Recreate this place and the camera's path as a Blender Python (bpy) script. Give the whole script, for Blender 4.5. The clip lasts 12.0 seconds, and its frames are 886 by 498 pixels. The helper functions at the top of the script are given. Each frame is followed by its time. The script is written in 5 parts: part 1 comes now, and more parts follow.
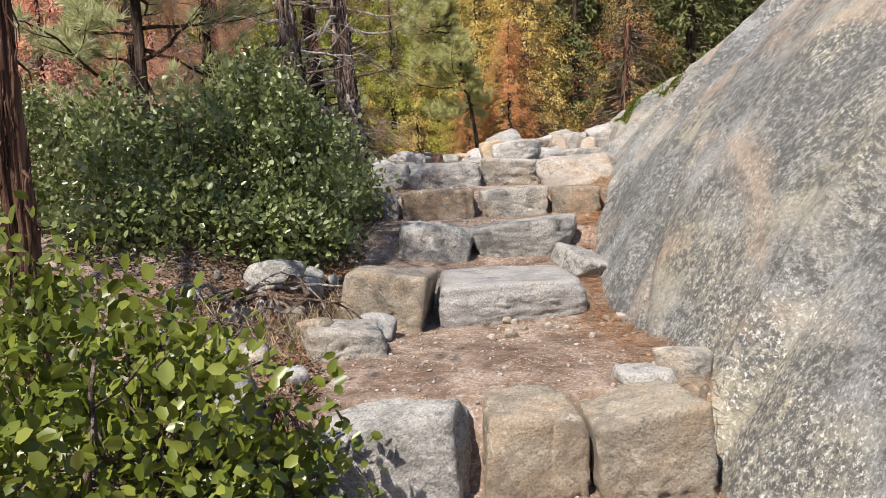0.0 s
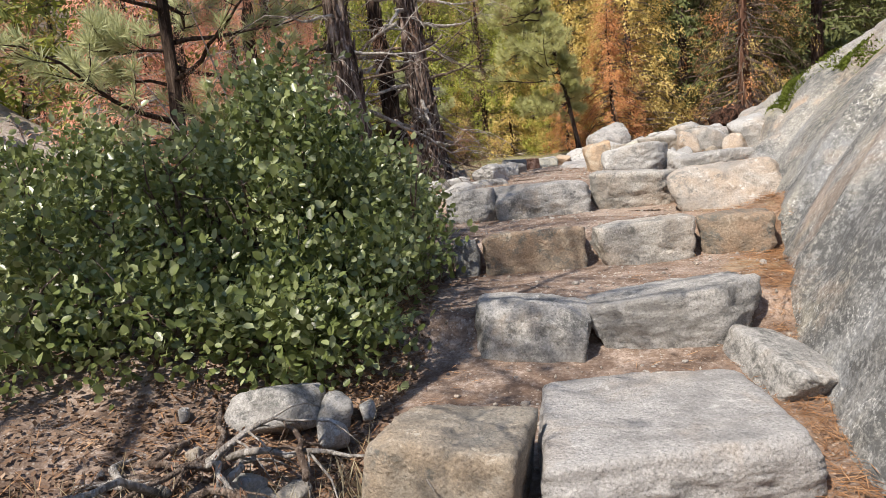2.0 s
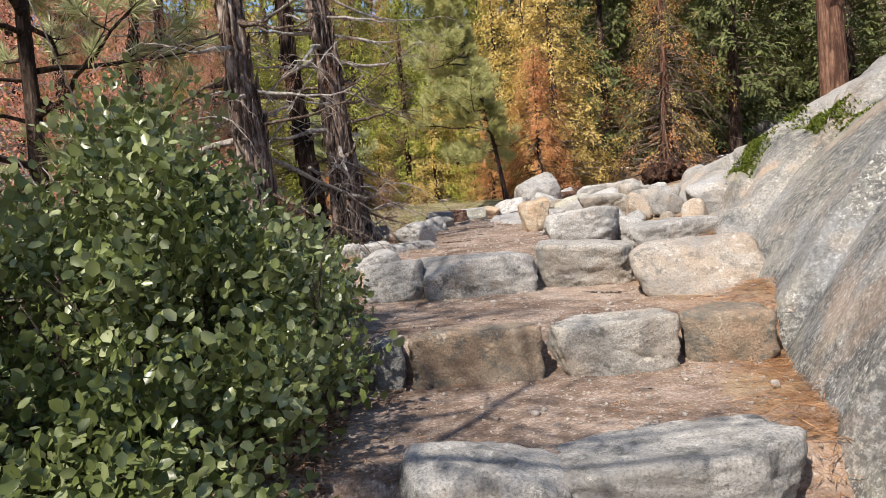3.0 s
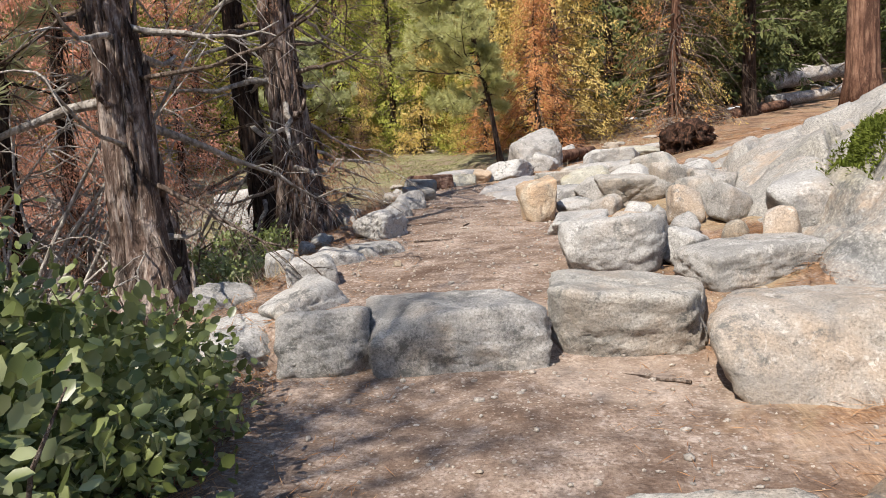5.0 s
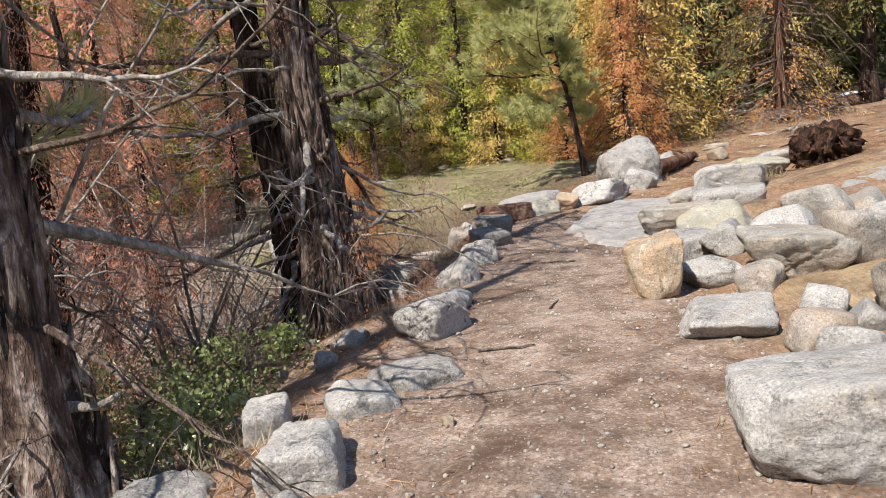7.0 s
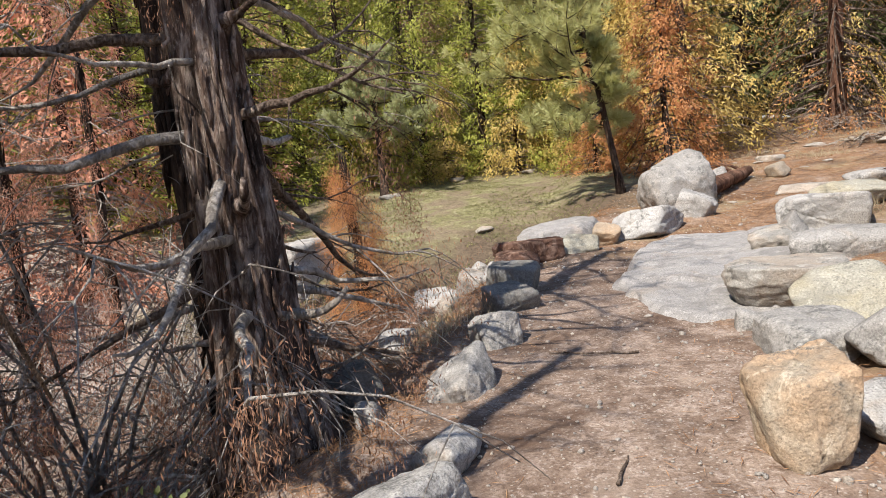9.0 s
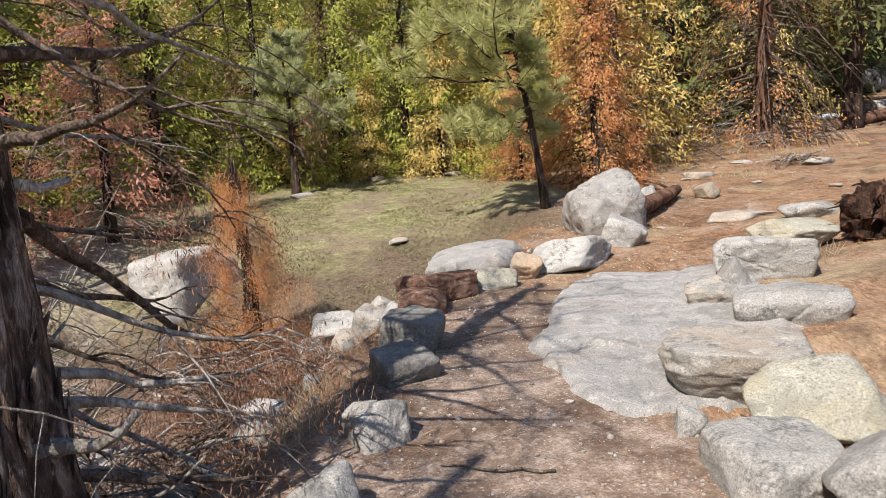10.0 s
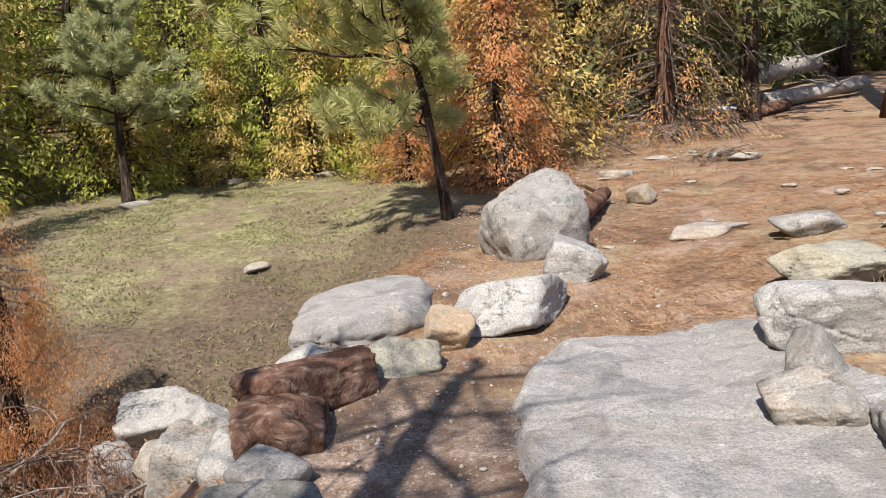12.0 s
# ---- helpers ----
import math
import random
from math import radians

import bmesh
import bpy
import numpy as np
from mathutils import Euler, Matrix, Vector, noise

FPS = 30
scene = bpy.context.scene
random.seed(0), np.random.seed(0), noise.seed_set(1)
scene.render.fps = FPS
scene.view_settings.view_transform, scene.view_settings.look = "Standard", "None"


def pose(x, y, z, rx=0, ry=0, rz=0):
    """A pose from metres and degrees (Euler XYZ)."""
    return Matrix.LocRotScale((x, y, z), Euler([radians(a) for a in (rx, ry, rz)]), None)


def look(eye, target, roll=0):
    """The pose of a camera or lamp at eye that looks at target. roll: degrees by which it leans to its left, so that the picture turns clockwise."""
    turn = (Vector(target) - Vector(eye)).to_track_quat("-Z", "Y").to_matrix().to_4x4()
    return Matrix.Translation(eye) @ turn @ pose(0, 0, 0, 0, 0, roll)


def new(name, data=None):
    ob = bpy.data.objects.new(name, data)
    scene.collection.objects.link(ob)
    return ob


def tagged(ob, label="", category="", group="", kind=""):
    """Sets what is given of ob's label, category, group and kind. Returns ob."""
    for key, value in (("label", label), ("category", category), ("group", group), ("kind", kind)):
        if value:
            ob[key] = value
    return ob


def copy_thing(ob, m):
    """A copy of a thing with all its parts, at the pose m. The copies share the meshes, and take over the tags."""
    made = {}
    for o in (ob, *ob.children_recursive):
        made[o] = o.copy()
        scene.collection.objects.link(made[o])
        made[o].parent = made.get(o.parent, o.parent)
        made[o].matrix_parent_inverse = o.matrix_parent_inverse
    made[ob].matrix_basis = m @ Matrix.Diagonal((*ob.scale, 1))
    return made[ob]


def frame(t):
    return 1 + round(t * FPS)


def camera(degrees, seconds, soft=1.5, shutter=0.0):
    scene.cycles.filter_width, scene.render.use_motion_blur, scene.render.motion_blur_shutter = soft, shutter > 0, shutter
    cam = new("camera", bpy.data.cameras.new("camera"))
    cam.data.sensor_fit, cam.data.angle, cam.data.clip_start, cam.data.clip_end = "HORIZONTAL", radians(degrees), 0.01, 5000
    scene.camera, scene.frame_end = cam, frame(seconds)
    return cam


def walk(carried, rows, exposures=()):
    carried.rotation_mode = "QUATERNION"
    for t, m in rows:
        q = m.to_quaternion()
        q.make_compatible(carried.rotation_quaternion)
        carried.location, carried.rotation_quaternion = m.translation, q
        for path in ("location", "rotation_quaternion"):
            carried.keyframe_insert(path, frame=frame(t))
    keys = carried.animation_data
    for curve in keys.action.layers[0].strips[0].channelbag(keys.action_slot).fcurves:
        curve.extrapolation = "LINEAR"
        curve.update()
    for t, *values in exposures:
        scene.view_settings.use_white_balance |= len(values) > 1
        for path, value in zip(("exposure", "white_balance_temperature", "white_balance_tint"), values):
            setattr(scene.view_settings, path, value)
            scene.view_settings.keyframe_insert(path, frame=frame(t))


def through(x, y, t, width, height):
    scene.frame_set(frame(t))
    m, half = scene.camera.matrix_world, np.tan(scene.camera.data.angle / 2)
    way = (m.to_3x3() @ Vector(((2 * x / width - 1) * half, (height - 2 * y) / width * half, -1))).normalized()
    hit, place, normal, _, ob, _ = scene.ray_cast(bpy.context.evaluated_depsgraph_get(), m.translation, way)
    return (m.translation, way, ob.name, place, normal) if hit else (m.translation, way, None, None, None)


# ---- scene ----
cam = camera(63.2, 12.0, soft=.6)
METRES, EYE, TILT, LEAN, TURN = 13.0, 1.4, -5.0, 2.0, 0.0
ROWS = [
    (0.0, 0.0, 0.0, 0.0, 0.0, 0.0, 0.0),
    (0.5, 0.0069, 0.0381, 0.0045, 4.73, 0.3, 0.9),
    (1.0, 0.0083, 0.0781, 0.009, 6.68, -0.35, 0.96),
    (1.5, 0.0099, 0.1193, 0.0215, 8.16, -0.75, 2.07),
    (2.0, 0.002, 0.1477, 0.0351, 8.07, -0.03, 2.9),
    (2.5, -0.0115, 0.1899, 0.0441, 5.46, 1.35, 2.69),
    (3.0, -0.0064, 0.2324, 0.0599, 1.8, 2.84, 2.4),
    (5.0, 0.001, 0.3823, 0.1025, 0.97, -1.82, 1.31),
    (5.5, -0.0029, 0.421, 0.1108, 3.39, -3.43, 0.87),
    (6.0, 0.0027, 0.4557, 0.1288, 4.17, -3.73, 2.43),
    (6.5, 0.003, 0.4868, 0.1369, 5.41, -1.4, 3.11),
    (8.5, -0.0059, 0.6369, 0.1687, 12.21, -3.86, 2.54),
    (9.0, -0.0071, 0.6727, 0.1737, 8.77, -1.42, 2.98),
    (9.5, -0.0082, 0.7096, 0.195, 4.72, -1.0, 1.26),
    (10.0, 0.0025, 0.7528, 0.2011, 3.01, -2.47, 0.8),
    (10.5, 0.0016, 0.8034, 0.2022, 0.34, -3.06, 0.41),
    (11.0, 0.0028, 0.8567, 0.2092, -2.93, -2.78, 0.88),
    (11.5, -0.0024, 0.9034, 0.2156, -4.42, -2.91, 1.55),
    (12.0, -0.0059, 0.956, 0.2197, -6.87, -3.02, 2.0),
]
walk(cam, [(t, pose(0, 0, EYE, TILT, LEAN, TURN) @ pose(METRES * x, METRES * y, METRES * z, 90 + pitch, roll, yaw)) for t, x, y, z, yaw, pitch, roll in ROWS])

# ---- light ----
SUN_TO = Vector((.40, .68, -1.0)).normalized()      # the way the sunlight travels
SUN_EL = math.asin(-SUN_TO.z)
world = bpy.data.worlds.new("sky_world")
scene.world = world
world.use_nodes = True
sky = world.node_tree.nodes.new("ShaderNodeTexSky")
sky.sky_type, sky.sun_disc = "NISHITA", False
sky.sun_elevation, sky.sun_rotation = SUN_EL, math.atan2(-SUN_TO.x, -SUN_TO.y)
sky.altitude = 1800
back = world.node_tree.nodes["Background"]
back.inputs["Strength"].default_value = .145
world.node_tree.links.new(sky.outputs[0], back.inputs["Color"])
sun = new("sun", bpy.data.lights.new("sun", "SUN"))
sun.data.energy, sun.data.angle, sun.data.color = 5.0, radians(.53), (1.0, .925, .84)
sun.matrix_world = look((0, 0, 60), Vector((0, 0, 60)) + SUN_TO)
scene.view_settings.exposure = 0.7


# ---- materials ----
class Mat:
    """A small writer of node materials."""

    def __init__(self, name, rough=.85, spec=.3):
        self.m = bpy.data.materials.new(name)
        self.m.use_nodes = True
        self.t = self.m.node_tree
        self.b = self.t.nodes["Principled BSDF"]
        self.b.inputs["Roughness"].default_value = rough
        self.b.inputs["Specular IOR Level"].default_value = spec
        self.co = self.t.nodes.new("ShaderNodeTexCoord").outputs["Object"]

    def node(self, kind, **inputs):
        n = self.t.nodes.new(kind)
        for k, v in inputs.items():
            self.put(n.inputs[k.replace("_", " ")], v)
        return n

    def put(self, socket, v):
        if isinstance(v, bpy.types.NodeSocket):
            self.t.links.new(v, socket)
        else:
            socket.default_value = v

    def at(self, sx=1, sy=1, sz=1):
        n = self.node("ShaderNodeMapping", Vector=self.co)
        n.inputs["Scale"].default_value = (sx, sy, sz)
        return n.outputs[0]

    def world(self):
        return self.node("ShaderNodeNewGeometry").outputs["Position"]

    def noise(self, scale, detail=4, rough=.55, co=None, warp=0):
        n = self.node("ShaderNodeTexNoise", Vector=co or self.co, Scale=scale, Detail=detail, Roughness=rough, Distortion=warp)
        return n.outputs["Fac"]

    def cells(self, scale, co=None, feature="F1"):
        n = self.node("ShaderNodeTexVoronoi", Vector=co or self.co, Scale=scale)
        n.feature = feature
        return n.outputs["Distance"]

    def ramp(self, fac, *stops):
        n = self.node("ShaderNodeValToRGB", Fac=fac)
        e = n.color_ramp.elements
        while len(e) < len(stops):
            e.new(.5)
        for el, (p, c) in zip(e, stops):
            el.position = p
            el.color = (c, c, c, 1) if isinstance(c, (int, float)) else (*c, 1)
        return n.outputs[0]

    def mix(self, fac, a, b, mode="MIX"):
        n = self.t.nodes.new("ShaderNodeMix")
        n.data_type, n.blend_type = "RGBA", mode
        for s, v in ((0, fac), (6, a), (7, b)):
            self.put(n.inputs[s], (*v, 1) if isinstance(v, tuple) and len(v) == 3 else v)
        return n.outputs[2]

    def math(self, op, a, b=0.0):
        n = self.t.nodes.new("ShaderNodeMath")
        n.operation = op
        self.put(n.inputs[0], a), self.put(n.inputs[1], b)
        return n.outputs[0]

    def island(self):
        return self.node("ShaderNodeNewGeometry").outputs["Random Per Island"]

    def random(self):
        return self.node("ShaderNodeObjectInfo").outputs["Random"]

    def bump(self, h, strength=.5, dist=.02, over=None):
        n = self.node("ShaderNodeBump", Height=h, Strength=strength, Distance=dist)
        if over is not None:
            self.put(n.inputs["Normal"], over)
        return n.outputs[0]

    def done(self, colour, normal=None, rough=None):
        self.put(self.b.inputs["Base Color"], colour)
        if normal is not None:
            self.put(self.b.inputs["Normal"], normal)
        if rough is not None:
            self.put(self.b.inputs["Roughness"], rough)
        return self.m


def granite(name, light=.5, warm=(.43, .29, .16), stain=.3, lichen=.4, tint=(1, .965, .89)):
    m = Mat(name, .88, .25)
    shift = m.node("ShaderNodeVectorMath")
    m.put(shift.inputs[0], m.co)
    r = m.random()
    c3 = m.node("ShaderNodeCombineXYZ", X=m.math("MULTIPLY", r, 37.0), Y=m.math("MULTIPLY", r, 91.0), Z=r)
    m.put(shift.inputs[1], c3.outputs[0])
    co = shift.outputs[0]
    grain = m.noise(95, 3, .7, co)
    a = tuple(light * t for t in tint)
    col = m.ramp(grain, (.30, tuple(v * .38 for v in a)), (.43, tuple(v * .82 for v in a)), (.56, a), (.70, tuple(min(v * 1.35, .85) for v in a)))
    broad = m.noise(2.6, 5, .6, co, .6)
    st = m.ramp(broad, (.62 - stain * .38, 0), (.78 - stain * .3, .85))
    col = m.mix(m.math("MULTIPLY", st, .8), col, m.mix(.42, m.mix(grain, tuple(v * .3 for v in warm), tuple(min(v * 1.65, 1) for v in warm)), col))
    patch = m.noise(5.5, 7, .74, co, .4)
    li = m.ramp(patch, (.62 - lichen * .22, 0), (.69 - lichen * .18, .92))
    speck = m.ramp(m.noise(36, 5, .8, co), (.40, 0), (.54, 1))
    vein = m.ramp(m.noise(3.0, 4, .55, m.node("ShaderNodeMapping", Vector=co, Scale=(1, 1.2, 1.1)).outputs[0], 1.0), (.38, .45), (.5, 0))
    col = m.mix(vein, col, tuple(v * .36 for v in a))
    col = m.mix(m.math("MULTIPLY", li, speck), col, (.115, .115, .105))
    pale = m.ramp(m.noise(11, 5, .7, co), (.6, 0), (.7, .55))
    col = m.mix(pale, col, tuple(min(v * 1.4, .8) for v in a))
    col = m.mix(m.ramp(m.noise(.9, 3, .5, co), (.3, .3), (.7, 0)), col, tuple(v * .62 for v in a))
    # pale scabs and dark weathered hollows
    col = m.mix(m.ramp(m.noise(4.2, 8, .78, co, .8), (.58, 0), (.64, .4)), col, tuple(v * .5 for v in a))
    col = m.mix(m.ramp(m.noise(7.5, 8, .8, co, .5), (.57, 0), (.63, .65)), col, tuple(min(v * 1.45, .8) for v in a))
    n = m.bump(m.noise(7, 7, .7, co), .8, .05)
    n = m.bump(m.noise(26, 6, .78, co), .7, .016, n)
    n = m.bump(m.noise(80, 4, .75, co), .6, .005, n)
    return m.done(col, n)


def leafy(name, low, mid, high, rough=.55, through=.25, spec=.35, patches=1.3):
    """Leaves: each one its own shade, whole sprays lighter or darker, some light passes through."""
    m = Mat(name, rough, spec)
    shade = m.ramp(m.noise(patches * 2.4, 4, .65, m.world()), (.3, 0), (.7, 1))
    col = m.ramp(m.math("ADD", m.math("MULTIPLY", m.island(), .5), m.math("MULTIPLY", shade, .5)), (0, low), (.5, mid), (1, high))
    col = m.mix(m.ramp(m.noise(patches, 3, .6, m.world()), (.35, .3), (.58, 0)), col, low)
    m.done(col)
    tr = m.node("ShaderNodeBsdfTranslucent", Color=col)
    mixer = m.node("ShaderNodeMixShader", Fac=through)
    m.t.links.new(m.b.outputs[0], mixer.inputs[1])
    m.t.links.new(tr.outputs[0], mixer.inputs[2])
    m.t.links.new(mixer.outputs[0], m.t.nodes["Material Output"].inputs[0])
    return m.m


def bark(name, dark, mid, pale, stretch=.12, scale=26):
    m = Mat(name, .92, .15)
    co = m.at(1, 1, stretch)
    f = m.noise(scale, 6, .65, co, .5)
    col = m.ramp(f, (.30, dark), (.47, mid), (.64, pale))
    col = m.mix(m.ramp(m.noise(3.5, 4, .6), (.42, 0), (.66, .7)), col, m.mix(f, dark, mid))
    plate = m.noise(scale * .35, 5, .6, m.at(1, 1, stretch * 2), 1.2)
    col = m.mix(m.ramp(plate, (.40, .85), (.52, 0)), col, dark)
    col = m.mix(m.ramp(m.noise(55, 4, .7, m.at(1, 1, .3)), (.60, 0), (.70, .6)), col, pale)
    n = m.bump(plate, 1.0, .05)
    n = m.bump(f, 1.0, .04, n)
    n = m.bump(m.noise(120, 3, .7, co), .5, .006, n)
    return m.done(col, n)


GRANITE = granite("granite_grey", .385, stain=.2, lichen=.5, tint=(1, .955, .88))
GRANITE_WHITE = granite("granite_white", .455, stain=.18, lichen=.38, tint=(1, .965, .9))
GRANITE_TAN = granite("granite_tan", .355, (.33, .20, .09), stain=.75, lichen=.25, tint=(1, .9, .74))
GRANITE_ORANGE = granite("granite_orange", .46, (.60, .31, .12), stain=.72, lichen=.22, tint=(1, .86, .66))
GRANITE_DARK = granite("granite_dark", .27, stain=.1, lichen=.75)
GRANITE_PINK = granite("granite_pink", .405, (.46, .32, .20), stain=.5, lichen=.35, tint=(1, .95, .85))

GRANITE_SLAB = granite("granite_slab", .385, (.42, .31, .2), stain=.22, lichen=.12, tint=(1, .955, .9))
GRANITE_CREAM = granite("granite_cream", .42, (.42, .34, .17), stain=.45, lichen=.3, tint=(1, .95, .78))
GRANITE_BROWN = granite("granite_brown", .33, (.30, .14, .058), stain=.85, lichen=.6, tint=(1, .86, .66))


def dome_material():
    m = Mat("granite_dome", .86, .28)
    grain = m.noise(70, 4, .72)
    col = m.ramp(grain, (.30, (.07, .068, .063)), (.42, (.165, .16, .146)), (.55, (.235, .228, .208)), (.70, (.42, .407, .376)))
    streak = m.noise(1.5, 5, .6, m.at(.55, 1, .45), .8)
    col = m.mix(m.ramp(streak, (.44, 0), (.66, .62)), col, m.mix(grain, (.11, .118, .125), (.29, .30, .31)))
    col = m.mix(m.ramp(m.noise(1.1, 4, .6), (.48, 0), (.66, .5)), col, m.mix(grain, (.20, .175, .11), (.46, .40, .24)))
    crust = m.math("MULTIPLY", m.ramp(m.noise(1.9, 7, .7), (.42, 0), (.52, 1)), m.ramp(m.noise(22, 6, .85), (.42, 0), (.52, .95)))
    col = m.mix(crust, col, (.075, .075, .072))
    col = m.mix(m.ramp(m.noise(.7, 6, .68, m.at(1, 1, 1), 1.0), (.52, 0), (.64, .55)), col, m.mix(grain, (.22, .15, .10), (.46, .35, .26)))
    col = m.mix(m.math("MULTIPLY", m.ramp(m.noise(48, 5, .8), (.53, 0), (.62, .75)), m.ramp(m.noise(1.3, 6, .7), (.44, .12), (.58, 1))), col, (.60, .59, .55))
    # sunlit brightness of the far ledges painted in as paler rock, rusty where water runs
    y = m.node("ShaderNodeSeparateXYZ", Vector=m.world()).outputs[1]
    sunlit = m.ramp(m.math("ADD", m.math("MULTIPLY", y, .1), m.math("MULTIPLY", m.math("SUBTRACT", m.noise(1.3, 5, .65), .5), .9)), (.8, 0), (1.0, .8))
    col = m.mix(sunlit, col, m.ramp(grain, (.3, (.10, .095, .086)), (.45, (.25, .235, .21)), (.68, (.43, .405, .365))))
    col = m.mix(m.math("MULTIPLY", sunlit, m.ramp(m.noise(2.6, 5, .65), (.55, 0), (.68, .7))), col, m.mix(grain, (.22, .13, .07), (.52, .38, .25)))
    n = m.bump(m.noise(2.2, 6, .6), .6, .09)
    n = m.bump(m.noise(14, 6, .7), .55, .025, n)
    n = m.bump(m.noise(75, 3, .7), .5, .006, n)
    return m.done(col, n)


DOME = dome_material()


def soil_material():
    m = Mat("soil", .95, .12)
    p = m.world()
    sep = m.node("ShaderNodeSeparateXYZ", Vector=p)
    x, y = sep.outputs[0], sep.outputs[1]
    fine = m.noise(60, 5, .7, p)
    col = m.ramp(m.noise(4, 7, .72, p), (.32, (.105, .072, .053)), (.48, (.228, .165, .124)), (.66, (.40, .316, .255)))
    col = m.mix(m.ramp(fine, (.36, .75), (.58, 0)), col, (.10, .068, .05))
    col = m.mix(m.ramp(m.noise(20, 6, .75, p, .5), (.52, 0), (.66, .6)), col, (.46, .385, .33))
    col = m.mix(m.ramp(m.noise(33, 5, .75, p, .8), (.58, 0), (.68, .7)), col, (.13, .07, .045))
    grit = m.cells(38, p)
    col = m.mix(m.ramp(grit, (.12, .55), (.26, 0)), col, (.50, .45, .39))
    # fallen needles: thick off the trail and along its far stretch
    off = m.math("MAXIMUM", m.math("MULTIPLY", m.math("SUBTRACT", x, 1.0), .8), m.math("MINIMUM", m.math("MULTIPLY", m.math("SUBTRACT", y, 16.0), .35), m.math("MULTIPLY", m.math("ADD", x, .6), .5)))
    off = m.math("ADD", m.math("MINIMUM", m.math("MAXIMUM", off, -.25), .22), m.noise(1.7, 5, .65, p, .4))
    litter = m.ramp(m.math("ADD", off, m.math("MULTIPLY", m.math("SUBTRACT", m.noise(6, 5, .7, p), .5), .5)), (.48, 0), (.74, .85))
    straw = m.noise(46, 4, .7, m.node("ShaderNodeMapping", Vector=p, Scale=(1, .22, 1)).outputs[0], 1.2)
    col = m.mix(litter, col, m.ramp(straw, (.32, (.10, .05, .028)), (.5, (.25, .145, .08)), (.68, (.42, .28, .175))))
    drift = m.noise(2.1, 6, .72, m.node("ShaderNodeMapping", Vector=p, Scale=(1, .45, 1)).outputs[0], .9)
    col = m.mix(m.math("MULTIPLY", litter, m.ramp(drift, (.53, 0), (.63, .8))), col, m.mix(straw, (.05, .028, .018), (.17, .095, .058)))
    col = m.mix(m.math("MULTIPLY", litter, m.ramp(m.noise(.8, 6, .72, p, .8), (.5, 0), (.6, .75))), col, m.mix(straw, (.16, .125, .07), (.44, .37, .24)))
    worn = m.noise(1.1, 7, .72, p, .6)
    col = m.mix(m.ramp(worn, (.38, .7), (.5, 0)), col, (.085, .052, .036))
    col = m.mix(m.ramp(worn, (.56, 0), (.7, .5)), col, (.42, .34, .27))
    # the meadow's short grass
    along = m.math("ADD", m.math("MULTIPLY", m.math("SUBTRACT", m.math("SUBTRACT", y, m.math("MULTIPLY", x, .45)), 20.9), .3), m.math("MULTIPLY", m.math("SUBTRACT", m.noise(1.1, 6, .7, p), .5), 1.6))
    mead = m.math("MULTIPLY", m.ramp(along, (.05, 0), (.45, 1)), m.ramp(m.math("ADD", m.math("MULTIPLY", x, .1), m.math("MULTIPLY", m.noise(.8, 4, .6, p), .1)), (.2, 1), (.28, 0)))
    # brown bank below the grass, its shade put into a darker soil colour
    shaded_soil = m.math("MULTIPLY", m.ramp(m.math("ADD", along, .55), (.0, 0), (.25, .95)), m.ramp(m.math("MULTIPLY", x, .1), (.1, 1), (.18, 0)))
    col = m.mix(shaded_soil, col, m.ramp(m.noise(18, 6, .75, p), (.35, (.045, .034, .024)), (.6, (.15, .112, .076))))
    near = m.ramp(m.math("MULTIPLY", y, .01), (.29, 1), (.315, 0))
    green = m.ramp(m.math("ADD", m.math("MULTIPLY", m.noise(22, 5, .7, p), .6), m.math("MULTIPLY", m.noise(3.2, 5, .7, p), .4)), (.38, (.09, .085, .04)), (.5, (.22, .215, .10)), (.62, (.40, .37, .23)))
    green = m.mix(m.ramp(m.noise(1.0, 7, .75, p, .6), (.43, 0), (.56, .9)), green, m.ramp(m.noise(30, 4, .7, p), (.35, (.10, .07, .05)), (.65, (.30, .24, .17))))
    green = m.mix(m.ramp(m.noise(5.5, 6, .75, p, .6), (.52, 0), (.62, .7)), green, (.09, .075, .045))
    col = m.mix(m.math("MULTIPLY", m.math("MULTIPLY", mead, near), .85), col, green)
    # paler mottled grey brown on the slope across the gully
    slope = m.ramp(m.math("ADD", m.math("MULTIPLY", x, -.1), m.math("MULTIPLY", m.math("SUBTRACT", m.noise(1.2, 6, .7, p), .5), .5)), (.45, 0), (.7, .85))
    col = m.mix(m.math("MULTIPLY", slope, m.ramp(m.math("MULTIPLY", y, .01), (.20, 1), (.25, 0))), col, m.ramp(m.noise(14, 7, .8, p, .6), (.34, (.12, .095, .08)), (.5, (.34, .29, .255)), (.66, (.55, .49, .44))))
    n = m.bump(m.noise(8, 6, .65, p), .5, .03)
    n = m.bump(m.math("ADD", fine, m.math("MULTIPLY", m.noise(25, 5, .7, p), .9)), .6, .012, n)
    return m.done(col, n)


SOIL = soil_material()
BARK = bark("cedar_bark", (.018, .012, .009), (.16, .108, .084), (.54, .46, .40), .22, 20)
BARK_DARK = bark("bark_dark", (.02, .014, .011), (.06, .04, .03), (.15, .11, .085), .15, 24)
BARK_RED = bark("bark_red", (.05, .025, .017), (.15, .08, .052), (.28, .17, .115), .1, 12)
DEADWOOD = bark("dead_wood", (.19, .165, .14), (.42, .38, .335), (.66, .615, .56), .3, 30)
TWIG = bark("twig", (.08, .055, .042), (.20, .15, .115), (.40, .325, .265), .4, 40)
ROTTEN = bark("rotten_wood", (.012, .008, .006), (.05, .028, .02), (.18, .09, .055), .5, 18)
